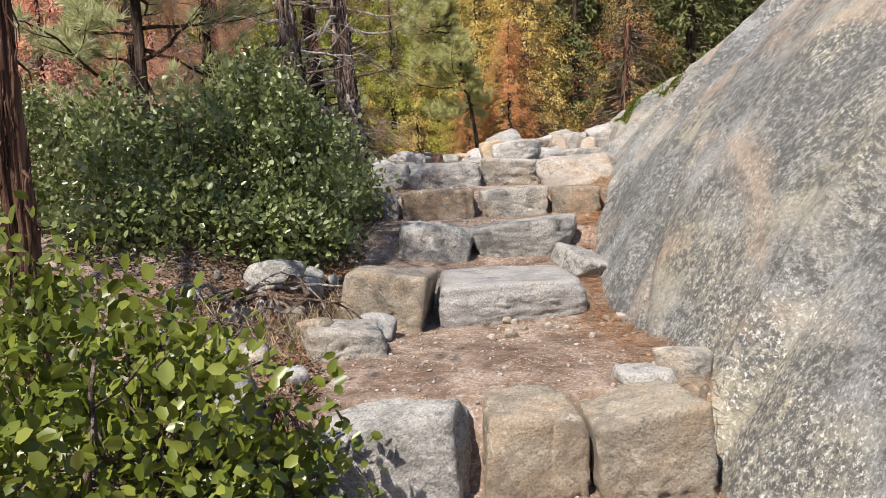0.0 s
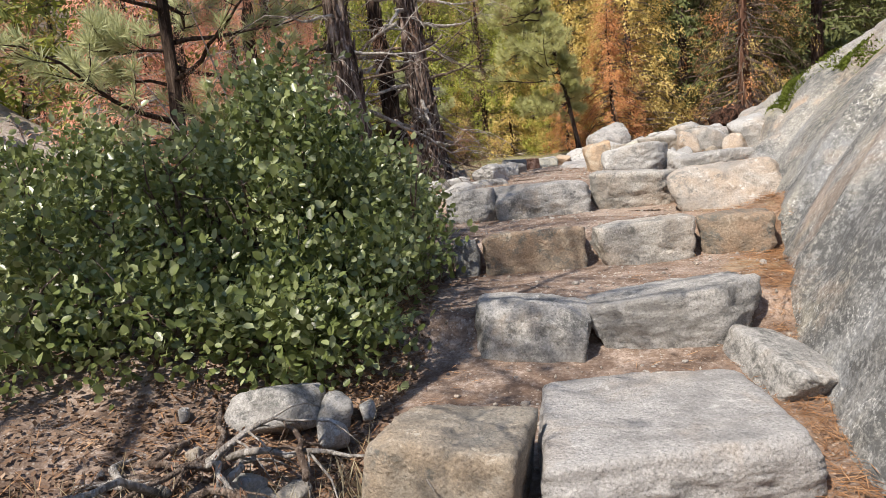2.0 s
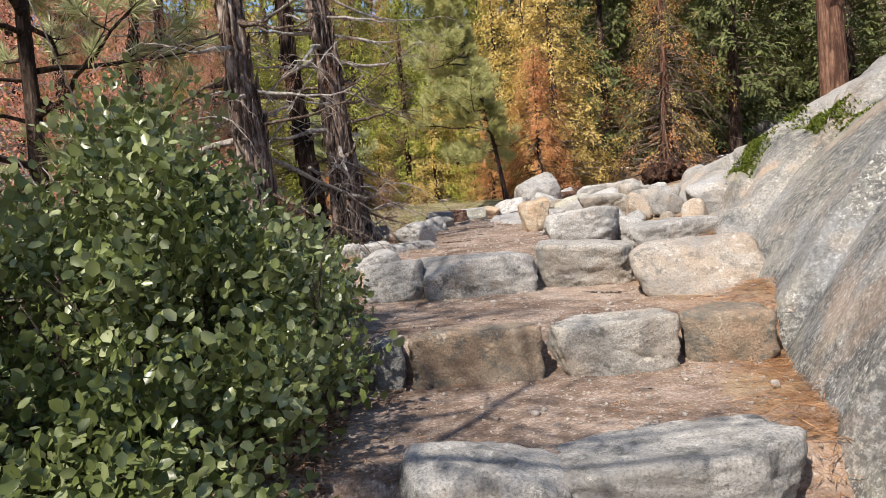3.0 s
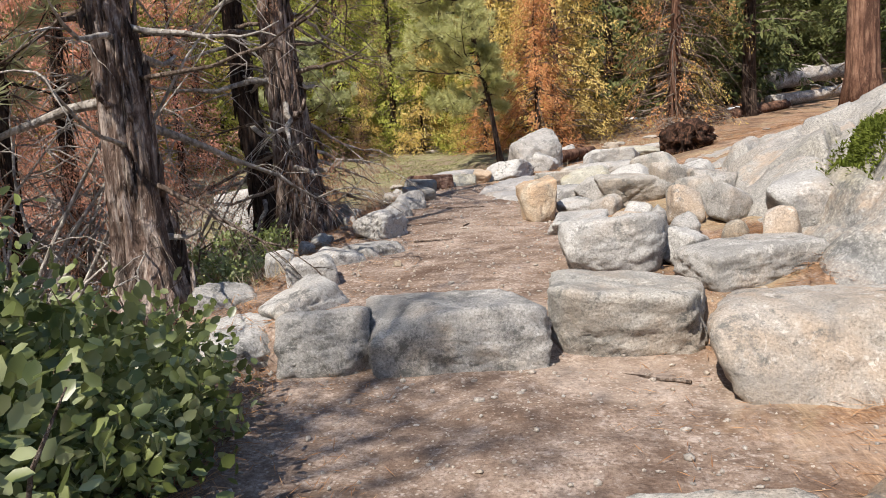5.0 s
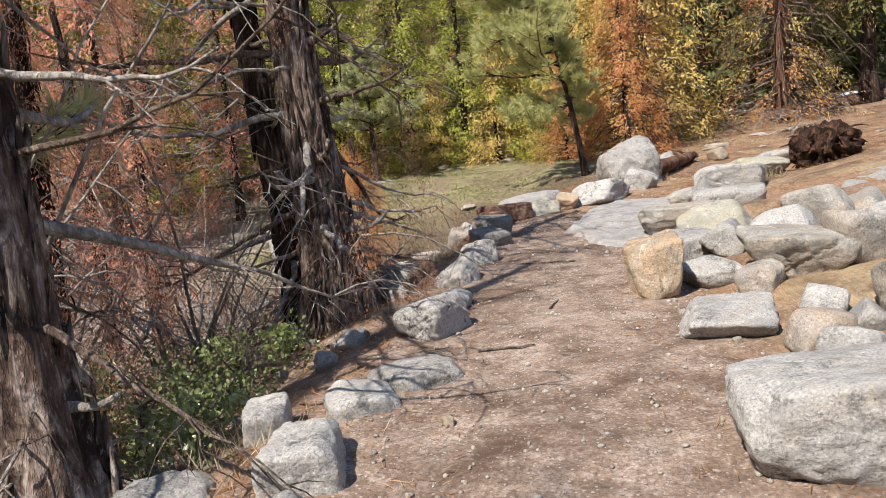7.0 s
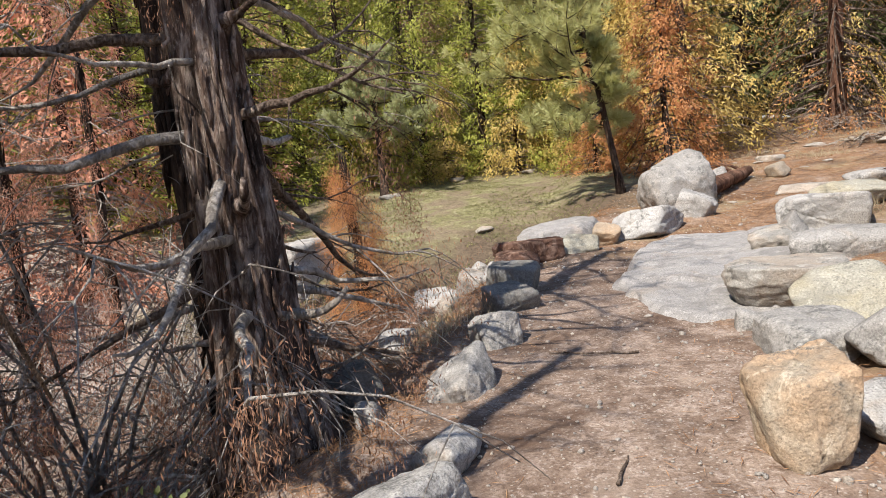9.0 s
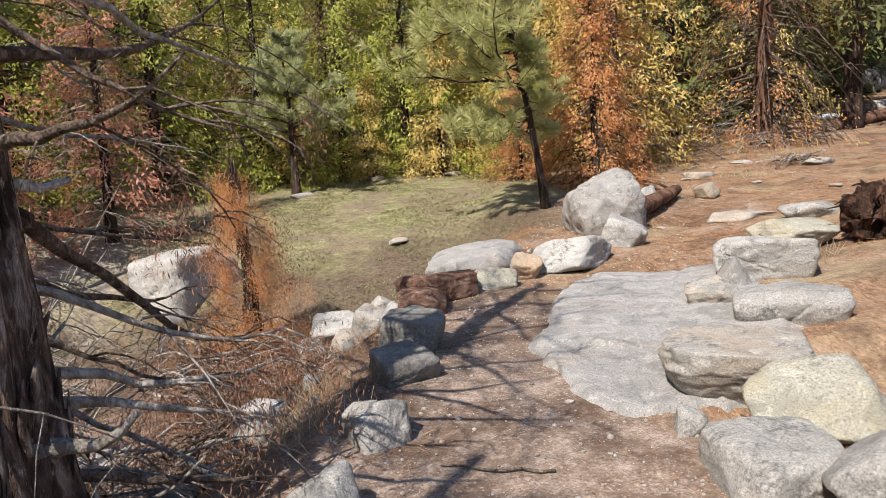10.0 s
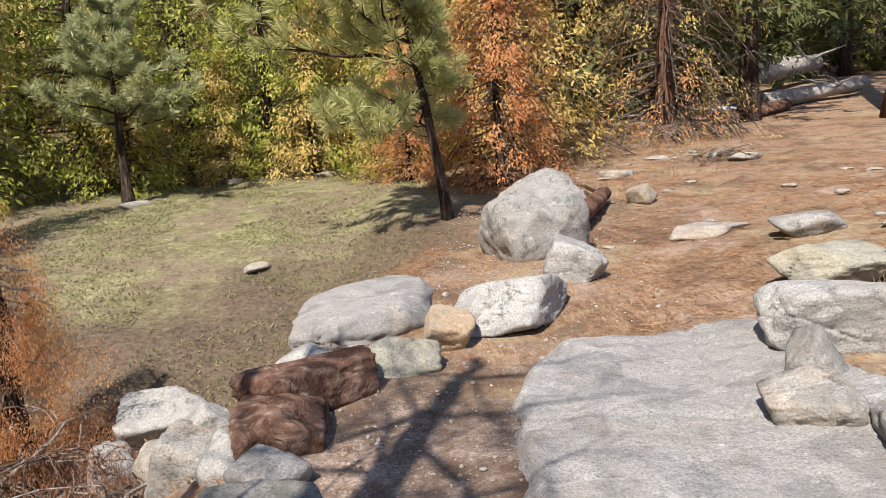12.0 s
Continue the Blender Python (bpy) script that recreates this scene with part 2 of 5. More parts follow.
LOG_RED = bark("log_red", (.06, .03, .02), (.17, .095, .066), (.36, .25, .19), .8, 9)
LEAF_BUSH = leafy("leaf_bush", (.038, .056, .017), (.21, .25, .075), (.52, .55, .31), .34, .34, .5)
LEAF_NEAR = leafy("leaf_near", (.047, .068, .010), (.165, .20, .026), (.38, .40, .09), .36, .35, .5)
NEEDLE = leafy("needle_green", (.30, .31, .12), (.52, .52, .22), (.70, .68, .38), .5, .4)
NEEDLE_BLUE = leafy("needle_blue", (.28, .31, .15), (.46, .48, .25), (.62, .63, .38), .5, .4)
SPRAY_GREEN = leafy("spray_green", (.12, .14, .025), (.38, .40, .075), (.62, .60, .17), .6, .38, .2, .8)
SPRAY_DARK = leafy("spray_dark", (.10, .12, .035), (.27, .29, .085), (.46, .46, .18), .6, .35, .2, .8)
SPRAY_YELLOW = leafy("spray_yellow", (.32, .22, .06), (.64, .48, .15), (.78, .65, .30), .65, .38, .2, .9)
SPRAY_ORANGE = leafy("spray_orange", (.30, .12, .045), (.62, .30, .125), (.78, .48, .25), .7, .38, .15, .9)
SPRAY_RED = leafy("spray_red", (.36, .14, .085), (.72, .36, .24), (.88, .58, .43), .7, .42, .15, 1.5)
SPRAY_BROWN = leafy("spray_brown", (.12, .055, .034), (.33, .18, .11), (.56, .36, .25), .75, .3, .15, 1.5)
# darker copy of the dark sprays, woodland shadow put into its colour
SPRAY_SHADE = leafy("spray_shade", (.04, .05, .018), (.12, .135, .045), (.25, .26, .10), .6, .25, .2, .8)
GRASS = leafy("grass", (.14, .14, .055), (.28, .275, .13), (.44, .41, .23), .7, .35, .15)
STRAW = leafy("straw", (.14, .06, .028), (.34, .18, .085), (.52, .34, .19), .75, .15, .15, 3)
DRY = leafy("dry_grass", (.24, .19, .11), (.44, .37, .24), (.62, .55, .40), .75, .25, .15)
DEAD_LEAF = leafy("dead_leaf", (.06, .035, .022), (.20, .125, .08), (.42, .31, .22), .8, .1, .15, 3)
MOSS = leafy("moss", (.04, .055, .008), (.12, .15, .025), (.22, .25, .05), .85, .15, .1, 4)
STONES = granite("pebbles", .46, stain=.5, lichen=.15, tint=(1, .92, .82))
GRANITE_RUST = granite("granite_rust", .42, (.47, .28, .12), stain=.62, lichen=.35, tint=(1, .94, .85))


def snow_material():
    m = Mat("snow", .6, .3)
    col = m.ramp(m.noise(4, 5, .6), (.35, (.55, .6, .68)), (.6, (.86, .88, .9)))
    return m.done(col, m.bump(m.noise(9, 4, .6), .6, .05))


SNOW = snow_material()


# ---- shape of the ground ----
PATH_Y = [-60, -8, -2, 0, 2.3, 2.8, 2.9, 4.15, 4.3, 4.5, 5.25, 5.46, 5.57, 6.8, 6.92, 8.36, 8.5, 9.3, 11.5, 14.5, 16.8, 17.8, 20.2, 22.4, 26, 31, 40]
PATH_Z = [-5, -1.0, -.28, 0, .17, .2, .53, .60, .62, .69, .84, .9, 1.06, 1.10, 1.32, 1.38, 1.57, 1.64, 1.73, 1.86, 1.93, 2.04, 2.1, 2.34, 2.6, 2.95, 3.9]


def knots(v, xs, zs):
    return np.interp(v, xs, zs)


def smooth01(v):
    v = np.clip(v, 0, 1)
    return v * v * (3 - 2 * v)


def left_edge(y):
    return knots(y, [-5, 0, 2.6, 4, 5.5, 8.4, 12, 14, 16, 17, 19, 21, 24, 30], [-.9, -.8, -.55, -.75, -.65, -.8, -.78, -.62, -.4, -.2, .6, 1.3, 1.6, 2])


def right_edge(y):
    return knots(y, [-5, 2.8, 4.4, 6.7, 8.5, 10, 12, 15, 18, 24, 40], [1.35, 1.0, .95, 1.45, 1.45, 1.1, 1.15, 1.5, 2.2, 4, 6])


def height(x, y):
    """Height of the bare ground at x, y (arrays or numbers)."""
    x, y = np.asarray(x, float), np.asarray(y, float)
    z = knots(y, PATH_Y, PATH_Z)
    d = np.maximum(left_edge(y) - x, 0)
    # away from the built steps the slope runs even
    even = knots(y, [-60, -8, 0, 2.8, 4.2, 5.5, 6.8, 8.4, 9.3], [-5, -1, 0, .40, .68, .98, 1.22, 1.50, 1.64])
    z = np.where(y < 9.3, z + (even - z) * smooth01((d - .15) / .7), z)
    # the bank beside the trail: a low shoulder at the steps, a gully beyond, then the meadow
    fall = knots(y, [0, 3, 5, 7, 8.5, 12, 15, 17.5, 19.5, 22, 26, 30, 40], [.1, -.2, -.25, -.1, .35, .6, 1.2, 1.3, .85, .6, .4, .3, 0])
    z = z - fall * smooth01(d / 1.9)
    z = z - .13 * np.clip(d - 2.4, 0, 9) * smooth01((y - 3) / 5) * smooth01((20.5 - y) / 4)
    bank = y - .45 * x
    z = z + .2 * smooth01((bank - 20.1) / 1.0) * smooth01((1.2 - x) / .8) * smooth01((y - 18.5) / 1.2)
    r = np.maximum(x - right_edge(y), 0)
    z = z + np.minimum(r, 14) * knots(y, [0, 8, 10, 12, 14, 17, 22, 30], [.25, .25, .22, .22, .2, .17, .06, .06])
    # the gully's other side climbs away
    z = z + (.032 * np.clip(-x - 5, 0, 12) ** 2 + .9 * np.clip(-x - 17, 0, 60)) * smooth01((28 - y) / 7)
    far = np.maximum(np.hypot(x - 1, y - 12) - 26, 0)
    z = z + np.where(far < 60, .0035 * far * far, .0035 * 3600 + .42 * (far - 60)) * (far < 140) + (far >= 140) * (12.6 + .42 * 80)
    return z


def dome_foot(y):
    return knots(y, [-5, 0, 2, 2.6, 3.0, 3.45, 3.87, 4.43, 5.2, 6, 6.7, 7.5, 8.5, 10, 11.5, 13, 14.2, 15.5], [1.45, 1.22, 1.0, 1.03, 1.13, 1.06, .97, .96, 1.07, 1.3, 1.48, 1.70, 1.85, 1.95, 2.1, 2.4, 3.0, 4.2])


def dome_height(x, y):
    """Height of the bare granite dome beside the steps."""
    x, y = np.asarray(x, float), np.asarray(y, float)
    f = dome_foot(y)
    d = x - f
    top = knots(y, [-5, 4.4, 6.4, 8, 9.5, 11, 12, 13, 14, 15], [3.8, 3.7, 3.25, 2.55, 1.92, 1.4, 1.02, .7, .4, .1])
    base = height(f, y)
    return np.where(d > 0, base + top * (1 - np.exp(-np.maximum(d, 0) / 1.95)), base + 1.9 * d)
# ---- end of the shape ----


# ---- builders ----
def rng(seed):
    return np.random.default_rng(seed)


class Geo:
    """Gathers vertices and faces of one mesh."""

    def __init__(self):
        self.v, self.f, self.n = [], [], 0

    def add(self, verts, faces):
        verts = np.asarray(verts, float)
        self.v.append(verts)
        self.f.extend(tuple(int(i) + self.n for i in f) for f in faces)
        self.n += len(verts)

    def tube(self, pts, radii, sides=6, seed=0, rough=0.0, ridge=0.0, tie=True, twist=0.0):
        """A tapered limb along pts; rough wobbles it, ridge flutes it lengthwise."""
        pts, radii = np.asarray(pts, float), np.asarray(radii, float)
        tan = np.gradient(pts, axis=0)
        tan /= np.linalg.norm(tan, axis=1)[:, None] + 1e-9
        ref = np.array((1.0, 0, 0)) if abs(tan[0][0]) < .8 else np.array((0, 1.0, 0))
        a = np.cross(tan, ref)
        a /= np.linalg.norm(a, axis=1)[:, None] + 1e-9
        b = np.cross(tan, a)
        k = len(pts)
        turn = np.linspace(0, 2 * np.pi, sides, endpoint=False)[None] + np.linspace(0, twist, k)[:, None]
        mod = np.ones((k, sides))
        if rough or ridge:
            r = rng(seed)
            base = r.normal(0, 1, sides)
            base = base * .7 + np.roll(base, 1) * .3
            drift = r.normal(0, 1, (k, sides))
            for _ in range(3):
                drift[1:-1] = (drift[:-2] + drift[1:-1] * 2 + drift[2:]) / 4
            mod += ridge * base[None] + rough * drift
        ring = pts[:, None] + (radii[:, None] * mod)[..., None] * (np.cos(turn)[..., None] * a[:, None] + np.sin(turn)[..., None] * b[:, None])
        faces = [(i * sides + j, i * sides + (j + 1) % sides, (i + 1) * sides + (j + 1) % sides, (i + 1) * sides + j) for i in range(k - 1) for j in range(sides)]
        faces += [tuple(range(sides))[::-1], tuple((k - 1) * sides + j for j in range(sides))]
        root = None
        if self.v:
            # tie a side shoot to the limb that bears it
            have = np.concatenate(self.v)
            root = int(((have - pts[0]) ** 2).sum(1).argmin())
        first = self.n
        self.add(ring.reshape(-1, 3), faces)
        if root is not None and tie:
            self.f.append((first, first + 1, root))

    def mesh(self, name, smooth=True):
        me = bpy.data.meshes.new(name)
        if self.v:
            me.from_pydata(np.concatenate(self.v).tolist(), [], self.f)
        if smooth and me.polygons:
            me.polygons.foreach_set("use_smooth", [True] * len(me.polygons))
        me.update()
        return me


def quick_mesh(name, verts, corners, per):
    """A mesh of equal polygons, from arrays."""
    me = bpy.data.meshes.new(name)
    corners = np.asarray(corners, np.int32).ravel()
    me.vertices.add(len(verts))
    me.vertices.foreach_set("co", np.asarray(verts, np.float32).ravel())
    me.loops.add(len(corners))
    me.loops.foreach_set("vertex_index", corners)
    me.polygons.add(len(corners) // per)
    me.polygons.foreach_set("loop_start", np.arange(0, len(corners), per, dtype=np.int32))
    me.update(calc_edges=True)
    return me


def part(name, me, material, parent=None, label=""):
    ob = new(name, me)
    if me is not None and material is not None and not me.materials:
        me.materials.append(material)
    if parent is not None:
        ob.parent = parent
    return tagged(ob, label)


def unit(v):
    return v / (np.linalg.norm(v, axis=-1, keepdims=True) + 1e-9)


def leaves(name, centre, along, length, width, seed=0, oval=False, fold=.25, face=None):
    """Many small leaves as one mesh: each a folded diamond, or an oval of six corners."""
    r = rng(seed)
    n = len(centre)
    along = unit(along)
    side = unit(np.cross(along, r.normal(0, 1, (n, 3)) if face is None else face))
    up = np.cross(side, along)
    length, width = np.broadcast_to(length, n)[:, None], np.broadcast_to(width, n)[:, None]
    if oval:
        v = np.stack([centre, centre + along * length * .3 + side * width * .48 + up * width * fold, centre + along * length * .72 + side * width * .42 + up * width * fold,
                      centre + along * length, centre + along * length * .72 - side * width * .42 + up * width * fold, centre + along * length * .3 - side * width * .48 + up * width * fold], 1)
        idx = np.array([[0, 1, 2, 3], [0, 3, 4, 5]])
        per, k = 4, 6
    else:
        v = np.stack([centre, centre + along * length * .5 + side * width * .5 + up * width * fold, centre + along * length, centre + along * length * .5 - side * width * .5 + up * width * fold], 1)
        idx = np.array([[0, 1, 2], [0, 2, 3]])
        per, k = 3, 4
    corners = (np.arange(n)[:, None, None] * k + idx[None]).ravel()
    return quick_mesh(name, v.reshape(-1, 3), corners, per)


SPHERES = {}


def sphere(level):
    if level not in SPHERES:
        bm = bmesh.new()
        bmesh.ops.create_icosphere(bm, subdivisions=level, radius=1)
        SPHERES[level] = (np.array([v.co[:] for v in bm.verts]), [tuple(v.index for v in f.verts) for f in bm.faces])
        bm.free()
    return SPHERES[level]


def rock_mesh(name, w, d, h, seed, box=.5, cuts=7, level=4, rough=1.0, flat_top=0.0, cracks=0, under=0.0):
    """A broken stone: flat faces at uneven angles, corners knocked off, edges worn, skin pitted, some cracks. Base at z = 0, sized w x d x h."""
    dirs, faces = sphere(level)
    r = rng(seed)
    tilt = .05 + .16 * (1 - box)
    normals = [unit(np.array(a, float) + r.normal(0, tilt, 3)) for a in ((1, 0, 0), (-1, 0, 0), (0, 1, 0), (0, -1, 0), (0, 0, 1), (0, 0, -1))]
    dist = [r.uniform(.86, 1.06) for _ in normals]
    for _ in range(cuts + int(8 * (1 - box))):
        n = unit(r.normal(0, 1, 3))
        normals.append(n)
        dist.append(np.abs(n).sum() * r.uniform(.60, .84) + .08)
    planes = np.array(normals) / np.array(dist)[:, None]
    if box < .62:
        # a loose boulder lies as it fell
        planes = planes @ np.array(Euler((r.normal(0, .3), r.normal(0, .3), r.uniform(0, 6.28))).to_matrix())
    sharp = 9 + 27 * box ** 2
    radius = (np.maximum(dirs @ planes.T, 1e-4) ** sharp).sum(1) ** (-1 / sharp)
    v = dirs * radius[:, None]
    off = Vector(r.uniform(-50, 50, 3))
    if flat_top:
        top = v[:, 2].max() * (1 - flat_top)
        v[:, 2] -= np.maximum(v[:, 2] - top, 0) * .85
    if level > 3:
        fine = np.array([.05 * noise.noise(Vector(u) * 1.3 + off) + .036 * noise.fractal(Vector(u) * 3.1 + off, .7, 2.2, 6) + .016 * noise.fractal(Vector(u) * 11 + off, .6, 2.2, 3) + .034 * (noise.ridged_multi_fractal(Vector(u) * 2.3 - off, 1.0, 2.1, 4, 1, 2) - 1) for u in v])
    else:
        fine = np.array([.05 * noise.fractal(Vector(u) * 2.0 + off, .8, 2.2, 4) for u in v])
    for k in range(cracks):
        n = unit(r.normal(0, 1, 3) * (1, 1, .5))
        line = v @ n - r.uniform(-.45, .45) + .05 * np.array([noise.noise(Vector(u) * 2.5 + off * (k + 2)) for u in v])
        fine -= .06 * np.exp(-(line / .022) ** 2) + .03 * (line > 0) * np.exp(-np.maximum(line, 0) / .25)
    v = v + unit(v) * (rough * fine)[:, None]
    lo, hi = v.min(0), v.max(0)
    v = (v - (lo + hi) / 2) / (hi - lo) * np.array((w, d, h))
    v[:, 2] += h / 2
    # drawn in towards the base, so that the upper edge overhangs
    v[:, :2] *= (1 - under * np.clip(1 - v[:, 2] / (.75 * h), 0, 1) ** 1.3)[:, None]
    me = quick_mesh(name, v, np.array(faces), 3)
    me.polygons.foreach_set("use_smooth", [True] * len(me.polygons))
    return me


SEED = [100]


def rock(label, x, front, z, w, h, d, material, turn=0, box=.5, cuts=7, level=4, name="rock", group="", sink=.06, tilt=0, roll=0, flat_top=0.0, rough=1.0, category="rock", cracks=None, under=.03):
    """A stone with its near side at y = front, its base on z (None: on the ground)."""
    SEED[0] += 1
    me = rock_mesh(name, w, d, h + sink, SEED[0], box, cuts, level, rough, flat_top, (2 if level > 4 else 1 if level == 4 else 0) if cracks is None else cracks, under)
    ob = part(name, me, material)
    y = front + d / 2
    if z is None:
        z = float(height(x, y))
    ob.matrix_world = pose(x, y, z - sink, tilt, roll, turn)
    return tagged(ob, label, category, group)


# ---- the ground, one sheet to the horizon ----
def spread(lo, hi, step, far, grow=1.22):
    inner = list(np.arange(lo, hi + step / 2, step))
    s, up, down = step, [], []
    v = inner[-1]
    while v < far:
        s *= grow
        v += s
        up.append(v)
    s, v = step, inner[0]
    while v > -far:
        s *= grow
        v -= s
        down.append(v)
    return np.array(down[::-1] + inner + up)


def grid_mesh(name, xs, ys, f):
    gx, gy = np.meshgrid(xs, ys)
    z = f(gx, gy)
    v = np.stack([gx, gy, z], -1).reshape(-1, 3)
    nx, ny = len(xs), len(ys)
    i = (np.arange(ny - 1)[:, None] * nx + np.arange(nx - 1)[None]).ravel()
    me = quick_mesh(name, v, np.stack([i, i + 1, i + 1 + nx, i + nx], 1), 4)
    me.polygons.foreach_set("use_smooth", [True] * len(me.polygons))
    return me


def bumpy(gx, gy, amount, scale, octaves=4, seed=0.0):
    flat = [noise.fractal(Vector((x * scale, y * scale, seed)), .8, 2.1, octaves) for x, y in zip(gx.ravel(), gy.ravel())]
    return amount * np.array(flat).reshape(gx.shape)


def ground_height(gx, gy):
    z = height(gx, gy)
    near = (np.abs(gx) < 14) & (gy > -6) & (gy < 34)
    on_trail = (gx > left_edge(gy)) & (gx < right_edge(gy))
    z = z + np.where(near, bumpy(gx, gy, 1.0, 1.6, 5) * np.where(on_trail, .022, .05), 0)
    return z - .06 * (dome_height(gx, gy) > height(gx, gy) + .1) * (gy < 14)


tagged(part("ground", grid_mesh("ground", spread(-4.2, 4.6, .07, 1500), spread(-2.0, 24, .07, 1500), ground_height), SOIL),
       "dry reddish brown soil with gravel, fallen needles and thin grass", "ground", kind="structure")


def dome_surface(gx, gy):
    z = dome_height(gx, gy) + bumpy(gx, gy, .07, .75, 6, 3.0) + bumpy(gx, gy, .014, 6.0, 4, 9.0)
    # long cracks and a ledge across the face
    up = z - height(dome_foot(gy), gy)
    for y0, slope, deep in ((3.75, .75, .07), (5.6, .35, .06), (7.9, .9, .09), (2.0, -.4, .05), (9.3, .5, .12), (10.4, -.3, .10), (11.2, .6, .08)):
        dist = (gy - y0 - slope * up) + .10 * np.sin(gx * 5 + y0)
        z = z - 1.3 * deep * np.exp(-(dist / .042) ** 2) - .07 * smooth01(dist / .12) * (dist < .6) * smooth01((.6 - dist) / .45)
    # towards its far end the dome breaks up into rounded joint blocks and ledges
    far = smooth01((gy - 8.3) / .9) * smooth01((14.5 - gy) / 1.5) * (1 - .75 * smooth01((gx - dome_foot(gy) - .9) / .9))
    flat = far.ravel() > .01
    gap, lift = np.ones(flat.size), np.zeros(flat.size)
    pts = np.stack([gx.ravel(), gy.ravel()], 1)
    for i in np.nonzero(flat)[0]:
        q = Vector((pts[i][0] * 1.9 + .35 * noise.noise(Vector((pts[i][0] * 2, pts[i][1] * 2, 4))), pts[i][1] * 1.35, 1.7))
        d, c = noise.voronoi(q)
        gap[i], lift[i] = d[1] - d[0], noise.cell(c[0] * 3.7)
    gap, lift = gap.reshape(gx.shape), lift.reshape(gx.shape)
    return z + far * (.10 * lift - .13 * np.exp(-(gap / .10) ** 2) + .03)


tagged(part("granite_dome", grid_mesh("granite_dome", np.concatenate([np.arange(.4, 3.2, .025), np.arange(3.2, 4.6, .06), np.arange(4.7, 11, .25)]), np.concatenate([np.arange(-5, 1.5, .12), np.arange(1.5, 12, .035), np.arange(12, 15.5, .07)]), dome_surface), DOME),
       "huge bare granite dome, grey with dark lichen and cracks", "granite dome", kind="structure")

# ---- the stone steps ----
STEP = dict(name="step_stone", category="step stone")
STEPS = "stones of the steps"
rock("grey granite block edging the lowest step", -.215, 2.54, .10, .66, .47, .44, GRANITE, 4, .68, 6, 5, group=STEPS, **STEP)
rock("tan granite block in the lowest step", .32, 2.60, .08, .42, .48, .38, GRANITE_TAN, -2, .9, 3, 5, group=STEPS, under=.03, **STEP)
rock("wide tan granite block in the lowest step", .77, 2.58, .08, .50, .50, .42, GRANITE_TAN, 3, .9, 3, 5, group=STEPS, under=.03, **STEP)
rock("pale low stone at the foot of the lowest step", -.36, 2.38, None, .26, .10, .24, GRANITE_PINK, 20)
rock("flat white stone lying on the trail", .84, 2.92, .52, .28, .07, .28, GRANITE_WHITE, 30, .5, flat_top=.3)
rock("pinkish wedge stone beside the granite dome", 1.03, 3.0, .555, .26, .11, .2, GRANITE_PINK, -25, .7)
rock("small brown stone wedged against the dome", 1.0, 2.86, .47, .15, .1, .14, GRANITE_BROWN, 15, .6, level=4)
rock("broad flat granite slab forming a step", .385, 4.03, .59, .99, .235, 1.14, GRANITE_SLAB, 2, .9, 4, 5, tilt=0.5, flat_top=.06, rough=.55, cracks=0, group=STEPS, under=.16, **STEP)
rock("angular tan granite block beside the slab", -.355, 4.0, .58, .50, .36, .50, GRANITE_TAN, -12, .9, 5, 5, group=STEPS, tilt=-3, roll=8, under=.02, **STEP)
rock("pink and white broken stone on the bank", -.54, 3.46, .54, .44, .19, .36, GRANITE_PINK, 12, .75, 7, 5)
rock("thin brown flake of stone on the bank", -.66, 3.52, .70, .2, .06, .14, GRANITE_TAN, 30, .6, 6, 3)
rock("grey stone half under the shrub", -1.13, 4.6, .78, .38, .18, .3, GRANITE, -10, .5)
rock("small grey stone half under the shrub", -.90, 4.7, .78, .16, .12, .16, GRANITE, 25, .5, level=3)
rock("rounded grey granite stone in the second course", -.07, 5.26, .84, .60, .30, .46, GRANITE, -6, .72, 6, 5, group=STEPS, **STEP)
rock("long hollowed granite stone in the second course", .60, 5.28, .84, .84, .32, .46, GRANITE, -4, .72, 6, 5, group=STEPS, under=.2, **STEP)
rock("curved grey boulder ending the second course", .95, 4.74, .74, .34, .22, .62, GRANITE, 10, .4, 7, 5, group=STEPS, **STEP)
rock("dark small block in the third course", -.50, 6.66, 1.07, .18, .26, .3, GRANITE_DARK, 0, .8, 4, group=STEPS, under=.03, **STEP)
rock("brown rust stained block in the third course", -.05, 6.64, 1.06, .69, .31, .34, GRANITE_BROWN, 1, .92, 4, 5, group=STEPS, under=.03, **STEP)
rock("pale cream block in the third course", .65, 6.64, 1.05, .67, .33, .34, GRANITE_PINK, -2, .85, 5, 5, group=STEPS, under=.03, **STEP)
rock("tan block in the third course beside the dome", 1.24, 6.68, 1.10, .47, .27, .34, GRANITE_BROWN, -5, .9, 5, group=STEPS, under=.03, **STEP)
rock("squat grey block in the fourth course", -.60, 8.18, 1.34, .47, .33, .44, GRANITE, 5, .8, 5, 5, group=STEPS, **STEP)
rock("long grey granite block in the fourth course", .02, 8.13, 1.32, .90, .35, .5, GRANITE, -1, .86, 4, 5, group=STEPS, **STEP)
rock("pale speckled block in the fourth course", .845, 8.17, 1.33, .84, .39, .58, GRANITE_PINK, -4, .72, 6, 5, group=STEPS, **STEP)
rock("large orange stained boulder against the dome", 1.60, 7.52, 1.28, .98, .42, 1.05, GRANITE_RUST, -22, .42, 6, 5, sink=.24, under=-.2)

rock("pink weathered slab of stone on the bank", -1.55, 3.1, .42, .5, .2, .6, GRANITE_PINK, 25, .5, 6, 5)
rock("pale weathered stone on the bank", -1.2, 3.45, .56, .34, .14, .3, GRANITE_PINK, -15, .5, 7)
rock("bluish white broken stone beside the tan block", -.42, 3.74, .56, .3, .17, .22, GRANITE_WHITE, 8, .6, 8)

